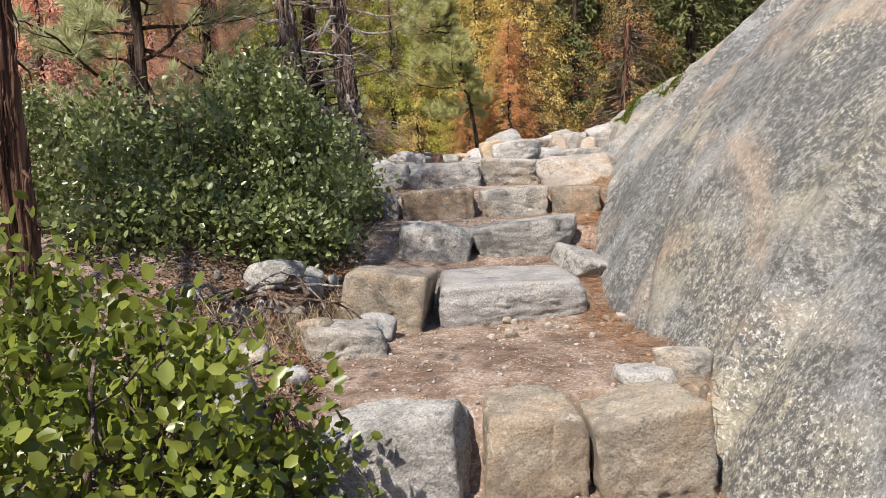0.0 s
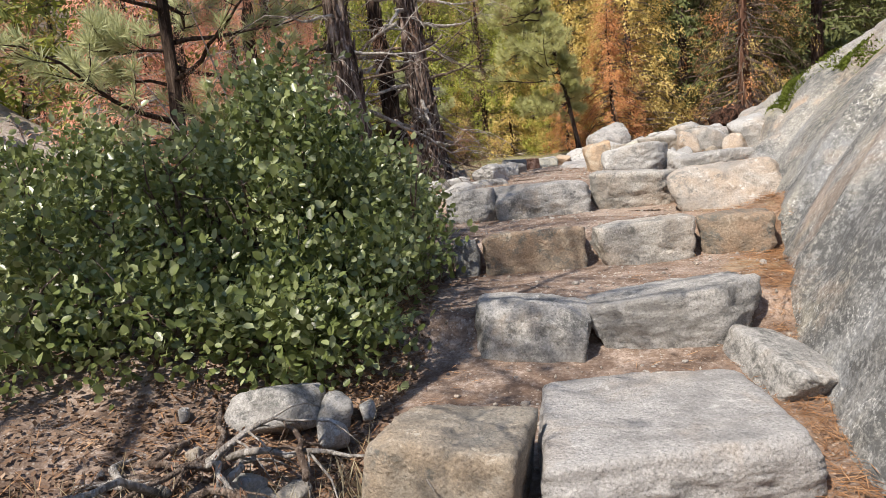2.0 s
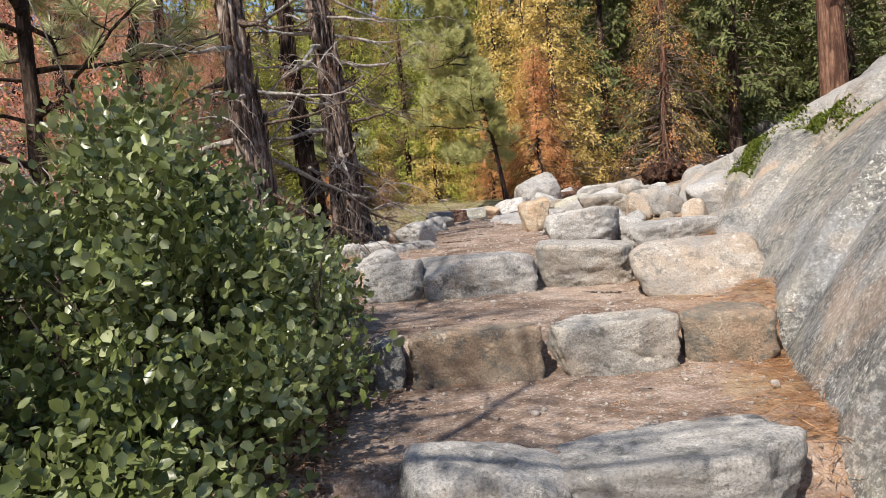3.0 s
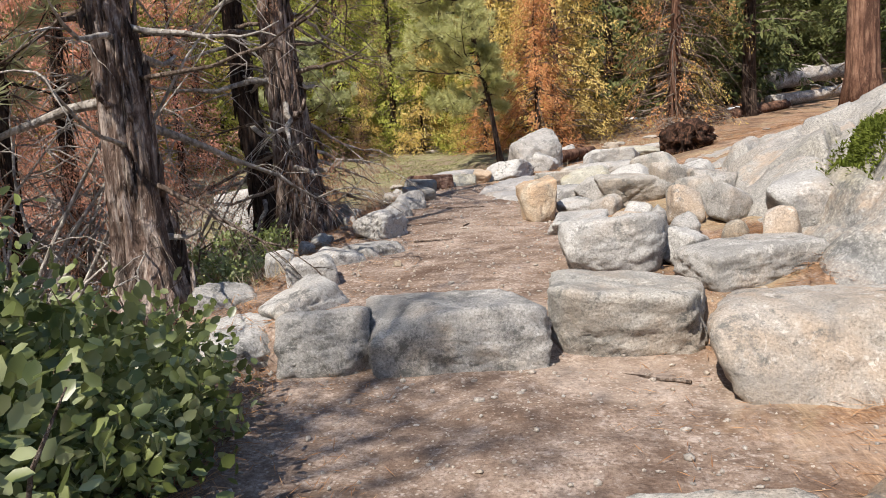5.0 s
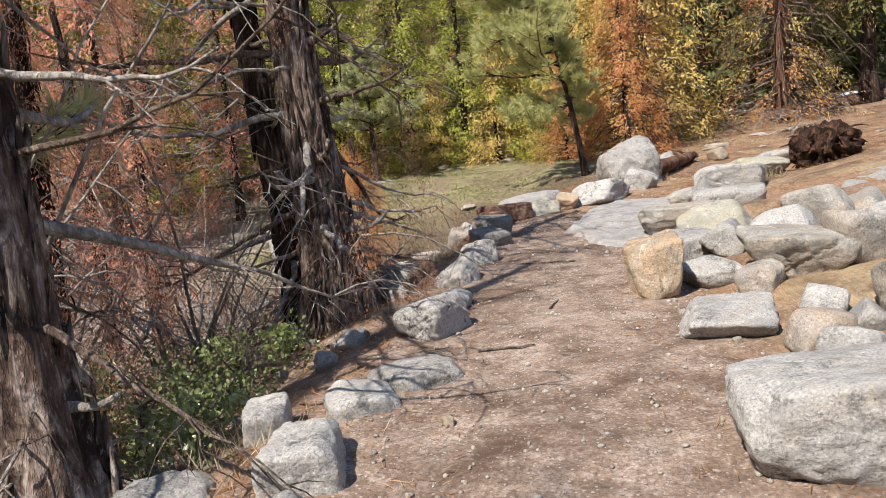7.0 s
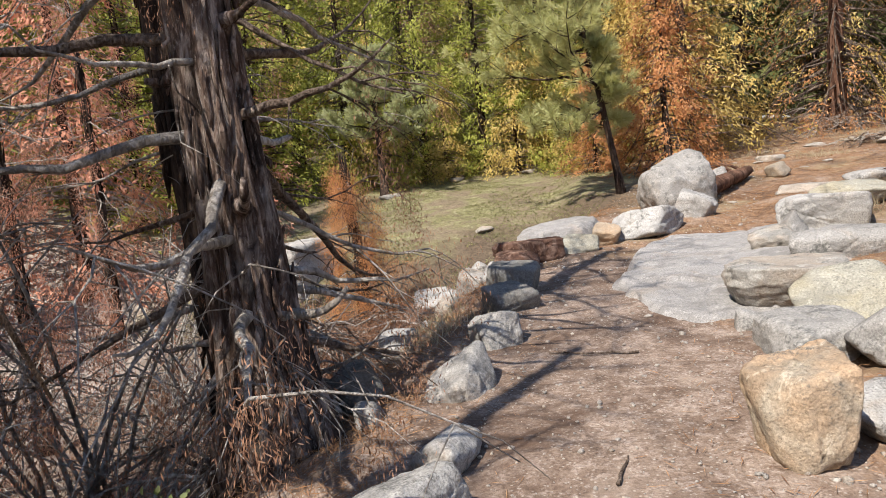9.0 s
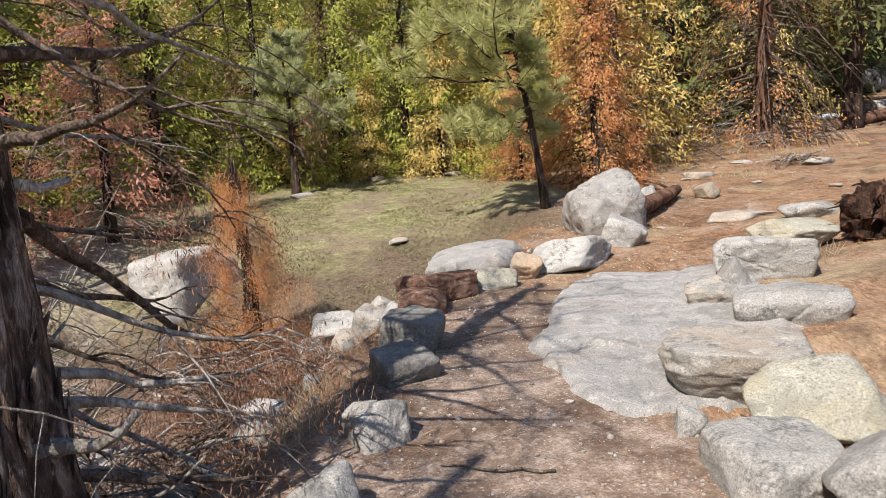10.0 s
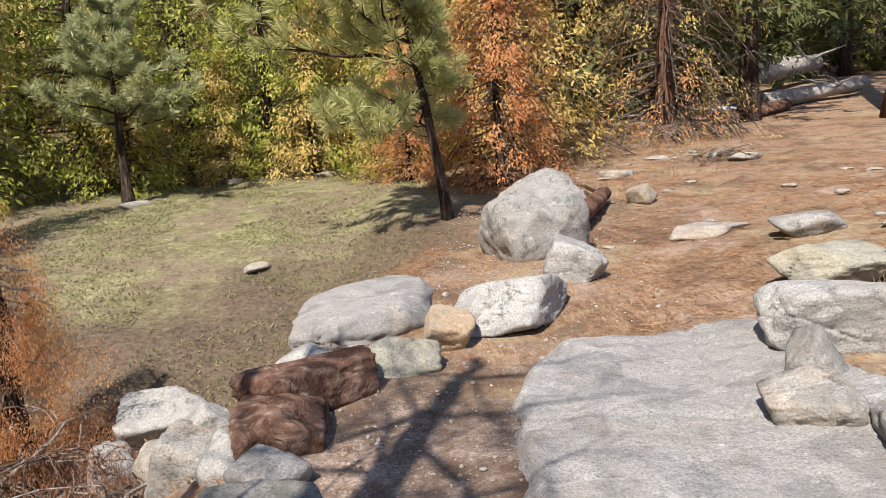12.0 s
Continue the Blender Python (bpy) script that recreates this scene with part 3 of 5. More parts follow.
rock("grey weathered boulder beside the bright shrub", -.86, 2.42, .30, .34, .42, .5, GRANITE_DARK, 14, .5, 8, 5)

# ---- stones edging the trail's lower side ----
EDGE = "edging stones of the trail"
rock("white wedge stone overhanging the trail edge", -.73, 8.46, 1.50, .38, .24, .62, GRANITE_WHITE, -22, .6, 8, 5, group=EDGE, tilt=4, roll=-10, under=.2)
rock("low pale boulder below the trail edge", -1.12, 8.30, 1.30, .66, .28, .5, GRANITE_WHITE, 10, .4, 7, 5, group=EDGE)
rock("upright white stone on the trail edge", -.84, 9.12, 1.52, .32, .28, .42, GRANITE_WHITE, 10, .75, 7, 5, group=EDGE)
rock("grey boulder below the trail edge", -1.30, 8.98, 1.22, .42, .46, .4, GRANITE, 20, .7, 8, 5, group=EDGE)
rock("low cream stone on the trail edge", -.78, 9.80, 1.62, .36, .15, .34, GRANITE_WHITE, 15, .5, group=EDGE)
rock("flat grey stone sunk in the trail edge", -.58, 10.05, 1.63, .52, .12, .46, GRANITE, 8, .5, group=EDGE, flat_top=.3)
rock("rounded white stone on the trail edge", -.60, 10.86, 1.66, .38, .29, .5, GRANITE_WHITE, -15, .55, 7, 5, group=EDGE)
rock("white stone on the trail edge", -.55, 11.5, 1.70, .26, .16, .36, GRANITE_WHITE, -20, .45, group=EDGE)
rock("round pale boulder on the trail edge", -.60, 12.26, 1.66, .40, .32, .5, GRANITE_WHITE, 5, .35, 5, 5, group=EDGE)
rock("round grey lichened stone on the trail edge", -.47, 13.12, 1.74, .36, .27, .4, GRANITE, -5, .4, 5, 5, group=EDGE)
# the next two are coloured dark for the cedar trunk's shadow on them
rock("grey stone on the trail edge, coloured dark for tree shade", -.42, 13.96, 1.78, .44, .25, .42, GRANITE_DARK, 8, .5, 6, 5, group=EDGE)
rock("blocky stone leaning on the trail edge, coloured dark for tree shade", -.46, 14.55, 1.80, .5, .30, .46, GRANITE_DARK, -20, .75, 7, 5, group=EDGE, roll=6)
rock("round grey stone beside the brown block", -.44, 15.2, 1.82, .34, .19, .36, GRANITE, 0, .35, 5, group=EDGE)
rock("split red brown end of a log beside the trail", -.42, 15.55, 1.84, .46, .24, .5, LOG_RED, 8, .85, 6, 5, name="split_log", category="log")
rock("narrow white stone on the bank", -.66, 15.5, 1.74, .2, .26, .3, GRANITE_WHITE, -15, .5, group=EDGE)
rock("grey angular boulder on the bank", -.92, 15.8, 1.50, .44, .40, .5, GRANITE, 15, .6, 9, group=EDGE)
rock("white fractured boulder in the gully", -1.7, 18.1, .86, .72, .48, .7, GRANITE_WHITE, 12, .6, 9, 5)
rock("grey broken boulder in the gully", -1.9, 17.5, .68, .46, .5, .5, GRANITE, -22, .6, 9)
rock("pale boulder low on the bank", -1.25, 16.8, 1.05, .5, .42, .5, GRANITE_PINK, 30, .55, 9)
rock("dark mossy boulder on the bank", -1.05, 13.3, 1.30, .55, .42, .6, GRANITE_DARK, 10, .5, 8)
rock("dark boulder on the shaded bank", -1.15, 14.3, 1.12, .6, .5, .7, GRANITE_DARK, -15, .5, 8)
rock("grey flat boulder under the cedar", -1.35, 15.4, .9, .7, .36, .8, GRANITE, 25, .5, 8)
rock("large smooth white boulder at the meadow edge", -4.05, 19.1, .9, 1.3, 1.2, 1.5, GRANITE_WHITE, -12, .62, 6, 5, roll=-14)
rock("pale boulder deep in the gully", -3.3, 15.6, .1, 1.0, .6, .9, GRANITE, 40, .5, 8)
rock("pale low boulder in the gully", -2.7, 13.4, .45, .7, .4, .6, GRANITE_PINK, 10, .5, 8)

# ---- boulders on the upper side of the trail ----
SIDE = "boulders beside the trail"
rock("big white granite boulder beside the trail", .96, 9.0, 1.58, .66, .37, .62, GRANITE_WHITE, -8, .64, 8, 5, group=SIDE, sink=.03, under=.2)
rock("orange faced squarish rock beside the trail", .78, 11.42, 1.71, .35, .42, .36, GRANITE_ORANGE, 12, .66, 10, 5, group=SIDE)
rock("flat cream stone between boulders", .98, 10.4, 1.66, .56, .2, .6, GRANITE_WHITE, 10, .5, 5, 5, group=SIDE, flat_top=.2)
rock("flat white stone behind the orange rock", 1.2, 11.6, 1.74, .46, .17, .4, GRANITE_WHITE, -12, .4, group=SIDE)
rock("yellowish granite boulder above the trail", 1.60, 11.2, 1.80, .70, .31, .52, GRANITE_PINK, -18, .68, 7, 5, group=SIDE, under=.3)
rock("small pale stone among boulders", 1.44, 10.5, 1.76, .28, .16, .26, GRANITE_WHITE, 20, .45, level=3, group=SIDE)
rock("white stone beside the big boulder", 1.36, 9.1, 1.66, .28, .19, .28, GRANITE_WHITE, 5, .5, group=SIDE)
rock("small grey stone beside the big boulder", 1.18, 9.45, 1.68, .2, .14, .22, GRANITE, 5, .5, level=3, group=SIDE)
rock("long low grey boulder against the dome", 1.58, 8.62, 1.57, .74, .24, .45, GRANITE, 14, .62, 10, 5, group=SIDE)
rock("tan broken stone at the dome's foot", 1.62, 9.9, 1.8, .26, .26, .28, GRANITE_RUST, 25, .5, 8, group=SIDE)
rock("grey stone at the dome's foot", 1.86, 9.75, 1.82, .3, .24, .3, GRANITE, -20, .6, 8, group=SIDE)
rock("pale block at the dome's foot", 2.05, 9.1, 1.85, .42, .28, .4, GRANITE_WHITE, -10, .6, 8, group=SIDE)
rock("small round stone at the dome's foot", 1.7, 9.3, 1.74, .15, .12, .15, GRANITE_TAN, 0, .3, level=3, group=SIDE)
rock("grey blue boulder low beside the trail", 1.20, 12.5, 1.72, .5, .27, .55, GRANITE, 12, .35, 8, 5, group=SIDE, sink=.1)
rock("large cream lichened boulder beside the trail", 1.55, 12.84, 1.80, .66, .37, .6, GRANITE_CREAM, -14, .42, 8, 5, group=SIDE)
rock("flat overhanging slab of granite", 1.40, 13.40, 1.86, .88, .26, .66, GRANITE_PINK, -16, .72, 6, 5, group=SIDE, flat_top=.2, under=.38)
rock("small grey stone below the slab", 1.02, 13.2, 1.80, .16, .12, .16, GRANITE, 0, .5, level=3, group=SIDE)
rock("broad grey wedge boulder beside the trail", 2.04, 14.40, 1.92, .76, .28, .62, GRANITE, -10, .62, 7, 5, group=SIDE, under=.34)
rock("pinkish angular stone beside the trail", 1.76, 14.98, 1.93, .46, .25, .44, GRANITE_PINK, -18, .5, 8, 5, group=SIDE, under=.3)
rock("dark lichened rock face beside the trail", 2.0, 15.45, 1.94, .28, .32, .3, GRANITE, 10, .4, 9, group=SIDE)
rock("white angular boulder above the trail", 2.40, 15.66, 1.99, .86, .38, .66, GRANITE_WHITE, -12, .56, 9, 5, group=SIDE, under=.2)
rock("cream boulder above the trail", 3.0, 16.6, 2.06, .84, .34, .66, GRANITE_CREAM, -6, .55, 7, 5, group=SIDE, under=.2)
rock("flat grey stone near the rotten stump", 3.75, 18.0, 2.24, .8, .2, .5, GRANITE, 10, .5, 6, group=SIDE)
rock("thin flat slab in the trail bed", 3.3, 18.9, 2.17, .95, .1, .5, GRANITE_PINK, 10, .5, 4, flat_top=.3)


def trail_slab():
    """Bedrock that just breaks the surface of the trail: low, worn smooth, with a stepped joint and thin cracks."""
    def f(gx, gy):
        v = (gy - 15.12) / 1.56
        u = (gx - 1.34 - .32 * v) / .86
        edge = (np.abs(u) ** 3 + np.abs(v) ** 3) ** (1 / 3) + bumpy(gx, gy, .10, 1.5, 5, 4.0) + .16 * np.maximum(-u - v - 1.05, 0)
        z = height(gx, gy) + .075 * smooth01((1.02 - edge) / .10) + .035 * smooth01((.9 - edge) / .7) - .10 * smooth01((edge - 1.0) / .12)
        z = z + bumpy(gx, gy, .022, 1.3, 5, 7.0) + bumpy(gx, gy, .006, 9.0, 4, 2.0)
        low = gy - 14.55 + .35 * (gx - .4) + .05 * np.sin(gx * 6)
        z = z - .035 * smooth01(-low / .05) * (gx < 1.25)
        for a, b, c in ((.4, 1.0, -15.9), (1.0, -.35, 3.9), (-.25, 1.0, -15.3)):
            line = a * gx + b * gy + c + bumpy(gx, gy, .09, 1.7, 3, a)
            z = z - .014 * np.exp(-(line / .014) ** 2)
        return z
    return grid_mesh("trail_slab", np.arange(.2, 2.8, .022), np.arange(13.3, 17.0, .022), f)


tagged(part("trail_slab", trail_slab(), GRANITE_SLAB), "wide flush granite slab worn smooth in the trail bed", "granite slab")

# ---- boulders where the trail bends ----
rock("big lichened granite boulder by the pine", 1.76, 19.0, 2.0, 1.04, .82, .85, GRANITE, 22, .66, 12, 5, group=SIDE, sink=.16, roll=-12)
rock("white boulder leaning beside the trail", 1.62, 17.95, 2.02, .52, .34, .45, GRANITE_WHITE, -25, .64, 9, 5, group=SIDE, roll=14)
rock("large white boulder on the trail edge", .97, 16.85, 1.88, .66, .42, 1.05, GRANITE_WHITE, -32, .55, 9, 5, group=EDGE, tilt=3)
rock("orange tinted boulder on the trail edge", .47, 16.74, 1.90, .38, .27, .4, GRANITE_ORANGE, 10, .5, 5, 5, group=EDGE)
rock("pale yellow low boulder on the trail edge", .15, 16.42, 1.88, .52, .24, .42, GRANITE_CREAM, -10, .45, 5, 5, group=EDGE)
rock("wide grey slab outcrop beside the meadow", -.02, 16.85, 1.70, 1.15, .46, 1.7, GRANITE_SLAB, -25, .35, 6, 5, flat_top=.15, cracks=4)
rock("small white boulder below the outcrop", -.38, 16.7, 1.78, .4, .26, .4, GRANITE_WHITE, 12, .4)
rock("tan stone beside the trail bend", 3.65, 21.4, None, .4, .24, .4, GRANITE_TAN, 10, .5)
rock("pale stone behind the big boulder", 2.5, 20.8, None, .6, .35, .5, GRANITE, 10, .5)
for i, (x, y, w, label) in enumerate(((-.7, 28.4, .6, "pale stone at the meadow's far edge"), (-3.9, 25.8, .6, "white stone at the meadow's edge"), (-2.6, 28.2, .6, "small white stone at the meadow's edge"), (4.3, 24.0, .6, "pale flat stone by the trail"), (5.6, 25.4, .5, "grey stone in the needle litter"), (6.6, 24.0, .7, "pale stone in the needle litter"), (-1.3, 21.4, .45, "flat pale stone lying in the meadow"))):
    rock(label, x, y, None, w, w * .16, w * .7, GRANITE_PINK, 40 * i, .45, level=3)
PILE = "loose boulders piled at the dome's foot"
for i, (x, y, w, h) in enumerate(((1.25, 9.75, .34, .2), (1.5, 9.6, .26, .16), (1.78, 10.25, .42, .26), (1.28, 10.15, .3, .16), (1.5, 10.2, .22, .14), (2.05, 10.6, .4, .24), (1.9, 11.2, .46, .3), (1.35, 11.2, .3, .18), (1.75, 11.9, .5, .3), (1.45, 12.3, .44, .26), (2.1, 12.2, .5, .32), (1.85, 9.0, .3, .2), (2.3, 11.6, .36, .2))):
    rock("pale broken boulder in the pile by the dome", x, y, None, w, h, w * .85, (GRANITE_WHITE, GRANITE, GRANITE_PINK, GRANITE_RUST)[i % 4], 67 * i, .55, 8, 4, group=PILE, sink=.08)


# ---- shrubs ----
def shrub(label, lobes, count, leaf, material, stems, seed, name="shrub"):
    """A leathery-leaved shrub: crooked stems and a crown of single leaves over several lobes."""
    r = rng(seed)
    main = np.array(lobes, float)
    small = []
    for lobe in main:
        for _ in range(7):
            u = unit(r.normal(0, 1, 3) + (0, 0, .5))
            small.append((*(lobe[:3] + u * lobe[3:] * r.uniform(.75, 1.05)), *(lobe[3:] * r.uniform(.22, .42))))
    lobes = np.concatenate([main * (1, 1, 1, .88, .88, .88), np.array(small)])
    base = np.array((main[:, 0].mean(), main[:, 1].mean(), 0))
    base[2] = float(height(base[0], base[1]))
    root = tagged(new(name), label, "shrub")
    root.location = base
    area = (lobes[:, 3] * lobes[:, 4] + lobes[:, 3] * lobes[:, 5] + lobes[:, 4] * lobes[:, 5])
    # leaves stand in sprigs: a sprig centre near the lobe's skin, leaves round it
    sprigs = count // 22
    sp = r.choice(len(lobes), sprigs, p=area / area.sum())
    d = unit(r.normal(0, 1, (sprigs, 3)) + (0, 0, .25))
    bump = np.array([noise.noise(Vector(u) * 2.2 + Vector((k * 7.0, 0, 0))) for u, k in zip(d, sp)])
    depth = 1 - .6 * r.random(sprigs) ** 1.5
    centre = lobes[sp, :3] + d * lobes[sp, 3:] * (depth * (1 + .5 * bump))[:, None]
    which = r.integers(0, sprigs, count)
    c = centre[which] + r.normal(0, .055, (count, 3)) * (leaf / .036)
    along = d[which] * .7 + r.normal(0, .75, (count, 3)) + (0, 0, .35)
    keep = c[:, 2] > height(c[:, 0], c[:, 1]) + .02
    c, along = c[keep], along[keep]
    n = len(c)
    size = leaf * r.uniform(.7, 1.35, n)
    part("leaves", leaves("leaves", c - base, along, size, size * r.uniform(.55, .75, n), seed, True, .12, (d[which] * .7 + (-.2, -.25, .4) + r.normal(0, .8, (count, 3)))[keep]), material, root)
    for i in range(stems):
        k = r.integers(0, len(centre))
        foot = np.array((centre[k][0] * .75 + base[0] * .25 + r.normal(0, .08), centre[k][1] * .75 + base[1] * .25 + r.normal(0, .08), 0))
        foot[2] = float(height(foot[0], foot[1])) - .05
        s = np.linspace(0, 1, 9)[:, None]
        line = foot * (1 - s) + centre[k] * s + np.array((0, 0, .12)) * np.sin(s * np.pi) + np.cumsum(r.normal(0, .016, (9, 3)), 0)
        g = Geo()
        g.tube(line - base, np.linspace(.017, .004, 9) * r.uniform(.7, 1.3), 6, i, .1)
        for _ in range(3):
            a = line[r.integers(3, 8)]
            b = a + r.normal(0, .16, 3) + (0, 0, .1)
            g.tube(np.array([a, (a + b) / 2 + r.normal(0, .02, 3), b]) - base, [.006, .005, .002], 4)
        part("stem", g.mesh("stem"), TWIG, root)
    return root


shrub("dense dark green leathery shrub beside the stone steps",
      [(-1.12, 6.2, 1.55, .48, .85, .62), (-1.7, 6.4, 1.6, .75, .95, .85), (-1.45, 7.3, 1.5, .55, .65, .56), (-2.3, 5.5, 1.25, .75, .75, .62), (-2.9, 6.2, 1.5, .8, 1.0, .75), (-1.35, 5.3, 1.12, .45, .5, .42), (-1.0, 7.0, 1.3, .42, .8, .42), (-2.3, 7.4, 1.5, .8, .7, .6), (-.98, 5.65, 1.15, .40, .5, .42), (-1.05, 5.2, 1.0, .40, .34, .26), (-1.9, 4.9, 1.05, .6, .4, .35), (-1.2, 7.55, 1.4, .38, .45, .4)],
      48000, .047, LEAF_BUSH, 70, 11)
shrub("bright green broad leaved shrub at the trail edge",
      [(-1.15, 2.0, .6, .5, .45, .6), (-.78, 2.05, .42, .36, .42, .44), (-.56, 2.15, .28, .24, .34, .3), (-1.65, 2.35, .6, .5, .5, .6), (-1.25, 1.55, .4, .4, .35, .5)],
      9000, .047, LEAF_NEAR, 16, 12)
shrub("low dark shrub in the shade under the cedars", [(-2.1, 10.4, 1.48, .6, .6, .3), (-1.65, 10.8, 1.6, .4, .5, .22), (-2.7, 11.1, 1.35, .6, .6, .3), (-1.5, 9.8, 1.55, .3, .4, .25)], 7000, .028, LEAF_BUSH, 12, 13)


# ---- trees ----
def trunk_line(h, lean, seed, k=30, wobble=.02):
    r = rng(seed)
    s = np.linspace(0, 1, k)
    w = np.cumsum(r.normal(0, wobble, (k, 2)), 0)
    return np.stack([lean[0] * h * s + w[:, 0] * s, lean[1] * h * s + w[:, 1] * s, h * s - .15 * (s == 0)], 1)


def at_height(line, z):
    return np.array([np.interp(z, line[:, 2], line[:, i]) for i in range(3)])


def limb(r, start, az, length, rise, droop, k=9, crook=.03):
    s = np.linspace(0, 1, k)
    out = s * length
    up = rise * out - droop * out ** 2 / max(length, .1)
    side = np.cumsum(r.normal(0, crook, k)) * length * .6
    p = np.stack([np.cos(az) * out - np.sin(az) * side, np.sin(az) * out + np.cos(az) * side, up + np.cumsum(r.normal(0, crook, k)) * length * .5], 1)
    return start + p - p[0]


def dead_cedar(label, x, y, h, rad, lean, seed, branches, tufts, foliage=None, z0=None, bare_from=.7, long=1.5, bark_material=None, name="dead_cedar", skirt=0):
    """A dying cedar: shaggy fluted trunk, crooked bare limbs with twigs, rust-red hanging sprays."""
    r = rng(seed)
    z0 = float(height(x, y)) if z0 is None else z0
    root = tagged(new(name), label, "tree")
    root.location = (x, y, z0)
    line = trunk_line(h, lean, seed, 44)
    zz = line[:, 2]
    g = Geo()
    flare = 1 + .75 * np.exp(-np.maximum(zz, 0) / .28)
    g.tube(line, rad * flare * (1 - .8 * np.maximum(zz, 0) / h), 44, seed, .12, .15, twist=1.6)
    trunk = part("trunk", g.mesh("trunk"), bark_material or BARK, root)
    # peeling strips of bark
    g = Geo()
    for i in range(190):
        z = r.uniform(.1, min(h, 4.2))
        a = r.uniform(0, 2 * np.pi)
        c = at_height(line, z)
        rr = rad * (1 + .75 * np.exp(-z / .28)) * (1 - .8 * z / h) * 1.04
        ln = r.uniform(.12, .5)
        curl = r.uniform(.0, .05) * (r.random() < .5)
        fat = r.uniform(.7, 1.9) * min(1, rad / .13)
        s = np.linspace(-.5, .5, 6)
        pts = np.stack([c[0] + np.cos(a) * (rr + .012 * np.abs(s) * 2 + curl * (s < -.25)), c[1] + np.sin(a) * (rr + .012 * np.abs(s) * 2 + curl * (s < -.25)), c[2] + s * ln], 1) + np.cumsum(r.normal(0, .004, (6, 3)), 0)
        g.tube(pts, np.array([.004, .012, .014, .012, .01, .003]) * fat, 4, tie=False)
    tagged(part("peeling_bark", g.mesh("peeling_bark"), bark_material or BARK, trunk, "peeling strips of bark"), kind="stuff")
    if rad > .14:
        # broken limb stubs with swollen collars
        for i in range(9):
            z = .5 + 2.8 * (i + r.random()) / 9
            az = i * 2.4 + r.uniform(-.4, .4)
            out = np.array((math.cos(az), math.sin(az), 0))
            start = at_height(line, z) + out * rad * .55
            ln = r.uniform(.16, .42)
            s = np.linspace(0, 1, 7)[:, None]
            p = start + out * ln * s + np.array((0, 0, 1)) * (r.uniform(-.15, .1) * s - .12 * s ** 2 + .2 * s ** 4) * ln * 2 + np.cumsum(r.normal(0, .008, (7, 3)), 0)
            g = Geo()
            g.tube(p, np.array([.055, .042, .028, .022, .02, .018, .012]) * r.uniform(.7, 1.2), 9, i, .14)
            part("branch_stub", g.mesh("branch_stub"), DEADWOOD if i % 3 == 0 else bark_material or BARK, root)
    pts_c = []
    for i in range(branches):
        z = bare_from + (h * .97 - bare_from) * ((i + r.random()) / branches) ** 1.15
        az = i * 2.4 + r.normal(0, .5)
        ln = long * r.uniform(.5, 1.15) * (1 - .55 * z / h)
        start = at_height(line, z)
        p = limb(r, start, az, ln, r.uniform(-.05, .3), r.uniform(.1, .6), 10, .024)
        # sagging from the trunk, turned up at the tip
        sw = np.linspace(0, 1, 10)
        p[:, 2] += ln * (r.uniform(-.45, -.1) * sw + r.uniform(.25, .6) * sw ** 3)
        # nothing hangs over the walkers' heads on the trail
        reach = (p[:, 0] - start[0]).max()
        room = (-.75 if z < 1.3 else -.5) - x - start[0]
        if reach > room and z0 + z < 4.6:
            k = max(room, .1) / reach
            if k < .3:
                continue
            p = start + (p - start) * k
            ln *= k
        g = Geo()
        rb = np.clip(.017 * ln * r.uniform(.7, 1.5) * rad / .15, .008, .034)
        g.tube(p, np.linspace(rb, .004, 10), 6, i, .12)
        for _ in range(r.integers(2, 6)):
            q = p[r.integers(4, 10)]
            t = limb(r, q, az + r.normal(0, .9), ln * r.uniform(.18, .45), r.uniform(-.5, .4), .4, 5, .05)
            g.tube(t, np.linspace(.006, .002, 5), 4)
            for _ in range(2):
                q2 = t[r.integers(1, 5)]
                t2 = limb(r, q2, az + r.normal(0, 1.3), ln * r.uniform(.08, .2), r.uniform(-.8, .3), .4, 3, .05)
                g.tube(t2, [.0035, .0025, .0012], 3)
            if r.random() < tufts + (.35 if rad > .16 and z > 2.9 else 0):
                pts_c.append(t[-1])
        part("branch", g.mesh("branch"), DEADWOOD if r.random() < .75 else TWIG, root)
        if r.random() < tufts:
            for q in (p[-1], p[-2]):
                pts_c.append(q)
    for i in range(skirt):
        a = r.uniform(0, 2 * np.pi)
        p = limb(r, at_height(line, r.uniform(.05, .7)), a, r.uniform(.3, .8), r.uniform(-.1, .5), r.uniform(.5, 1.1), 7, .06)
        g = Geo()
        g.tube(p, np.linspace(.009, .002, 7), 5)
        for _ in range(4):
            t = limb(r, p[r.integers(2, 7)], a + r.normal(0, 1), .22, r.uniform(-.9, .2), .4, 4, .05)
            g.tube(t, np.linspace(.004, .0015, 4), 3)
        part("twig", g.mesh("twig"), DEADWOOD if i % 3 else TWIG, root)
    if pts_c:
        spray(root, np.array(pts_c), foliage or SPRAY_RED, seed)
    return root


def spray(root, centres, material, seed, each=380, size=.023, spreadr=.08, name="dead_foliage"):
    """Hanging sprays of small dead scales round the given points."""
    r = rng(seed + 5)
    n = len(centres) * each
    c = np.repeat(centres, each, 0) + r.normal(0, 1, (n, 3)) * (spreadr * .7, spreadr * .7, spreadr * 1.5) - (0, 0, spreadr * 1.3)
    along = r.normal(0, .45, (n, 3)) - (0, 0, 1)
    ln = size * r.uniform(.6, 1.4, n)
    return part(name, leaves(name, c, along, ln, ln * .19, seed, False, .1, r.normal(0, .7, (n, 3)) + (-.3, -.6, .4)), material, root, "rust red dead foliage" if material is SPRAY_RED else "")


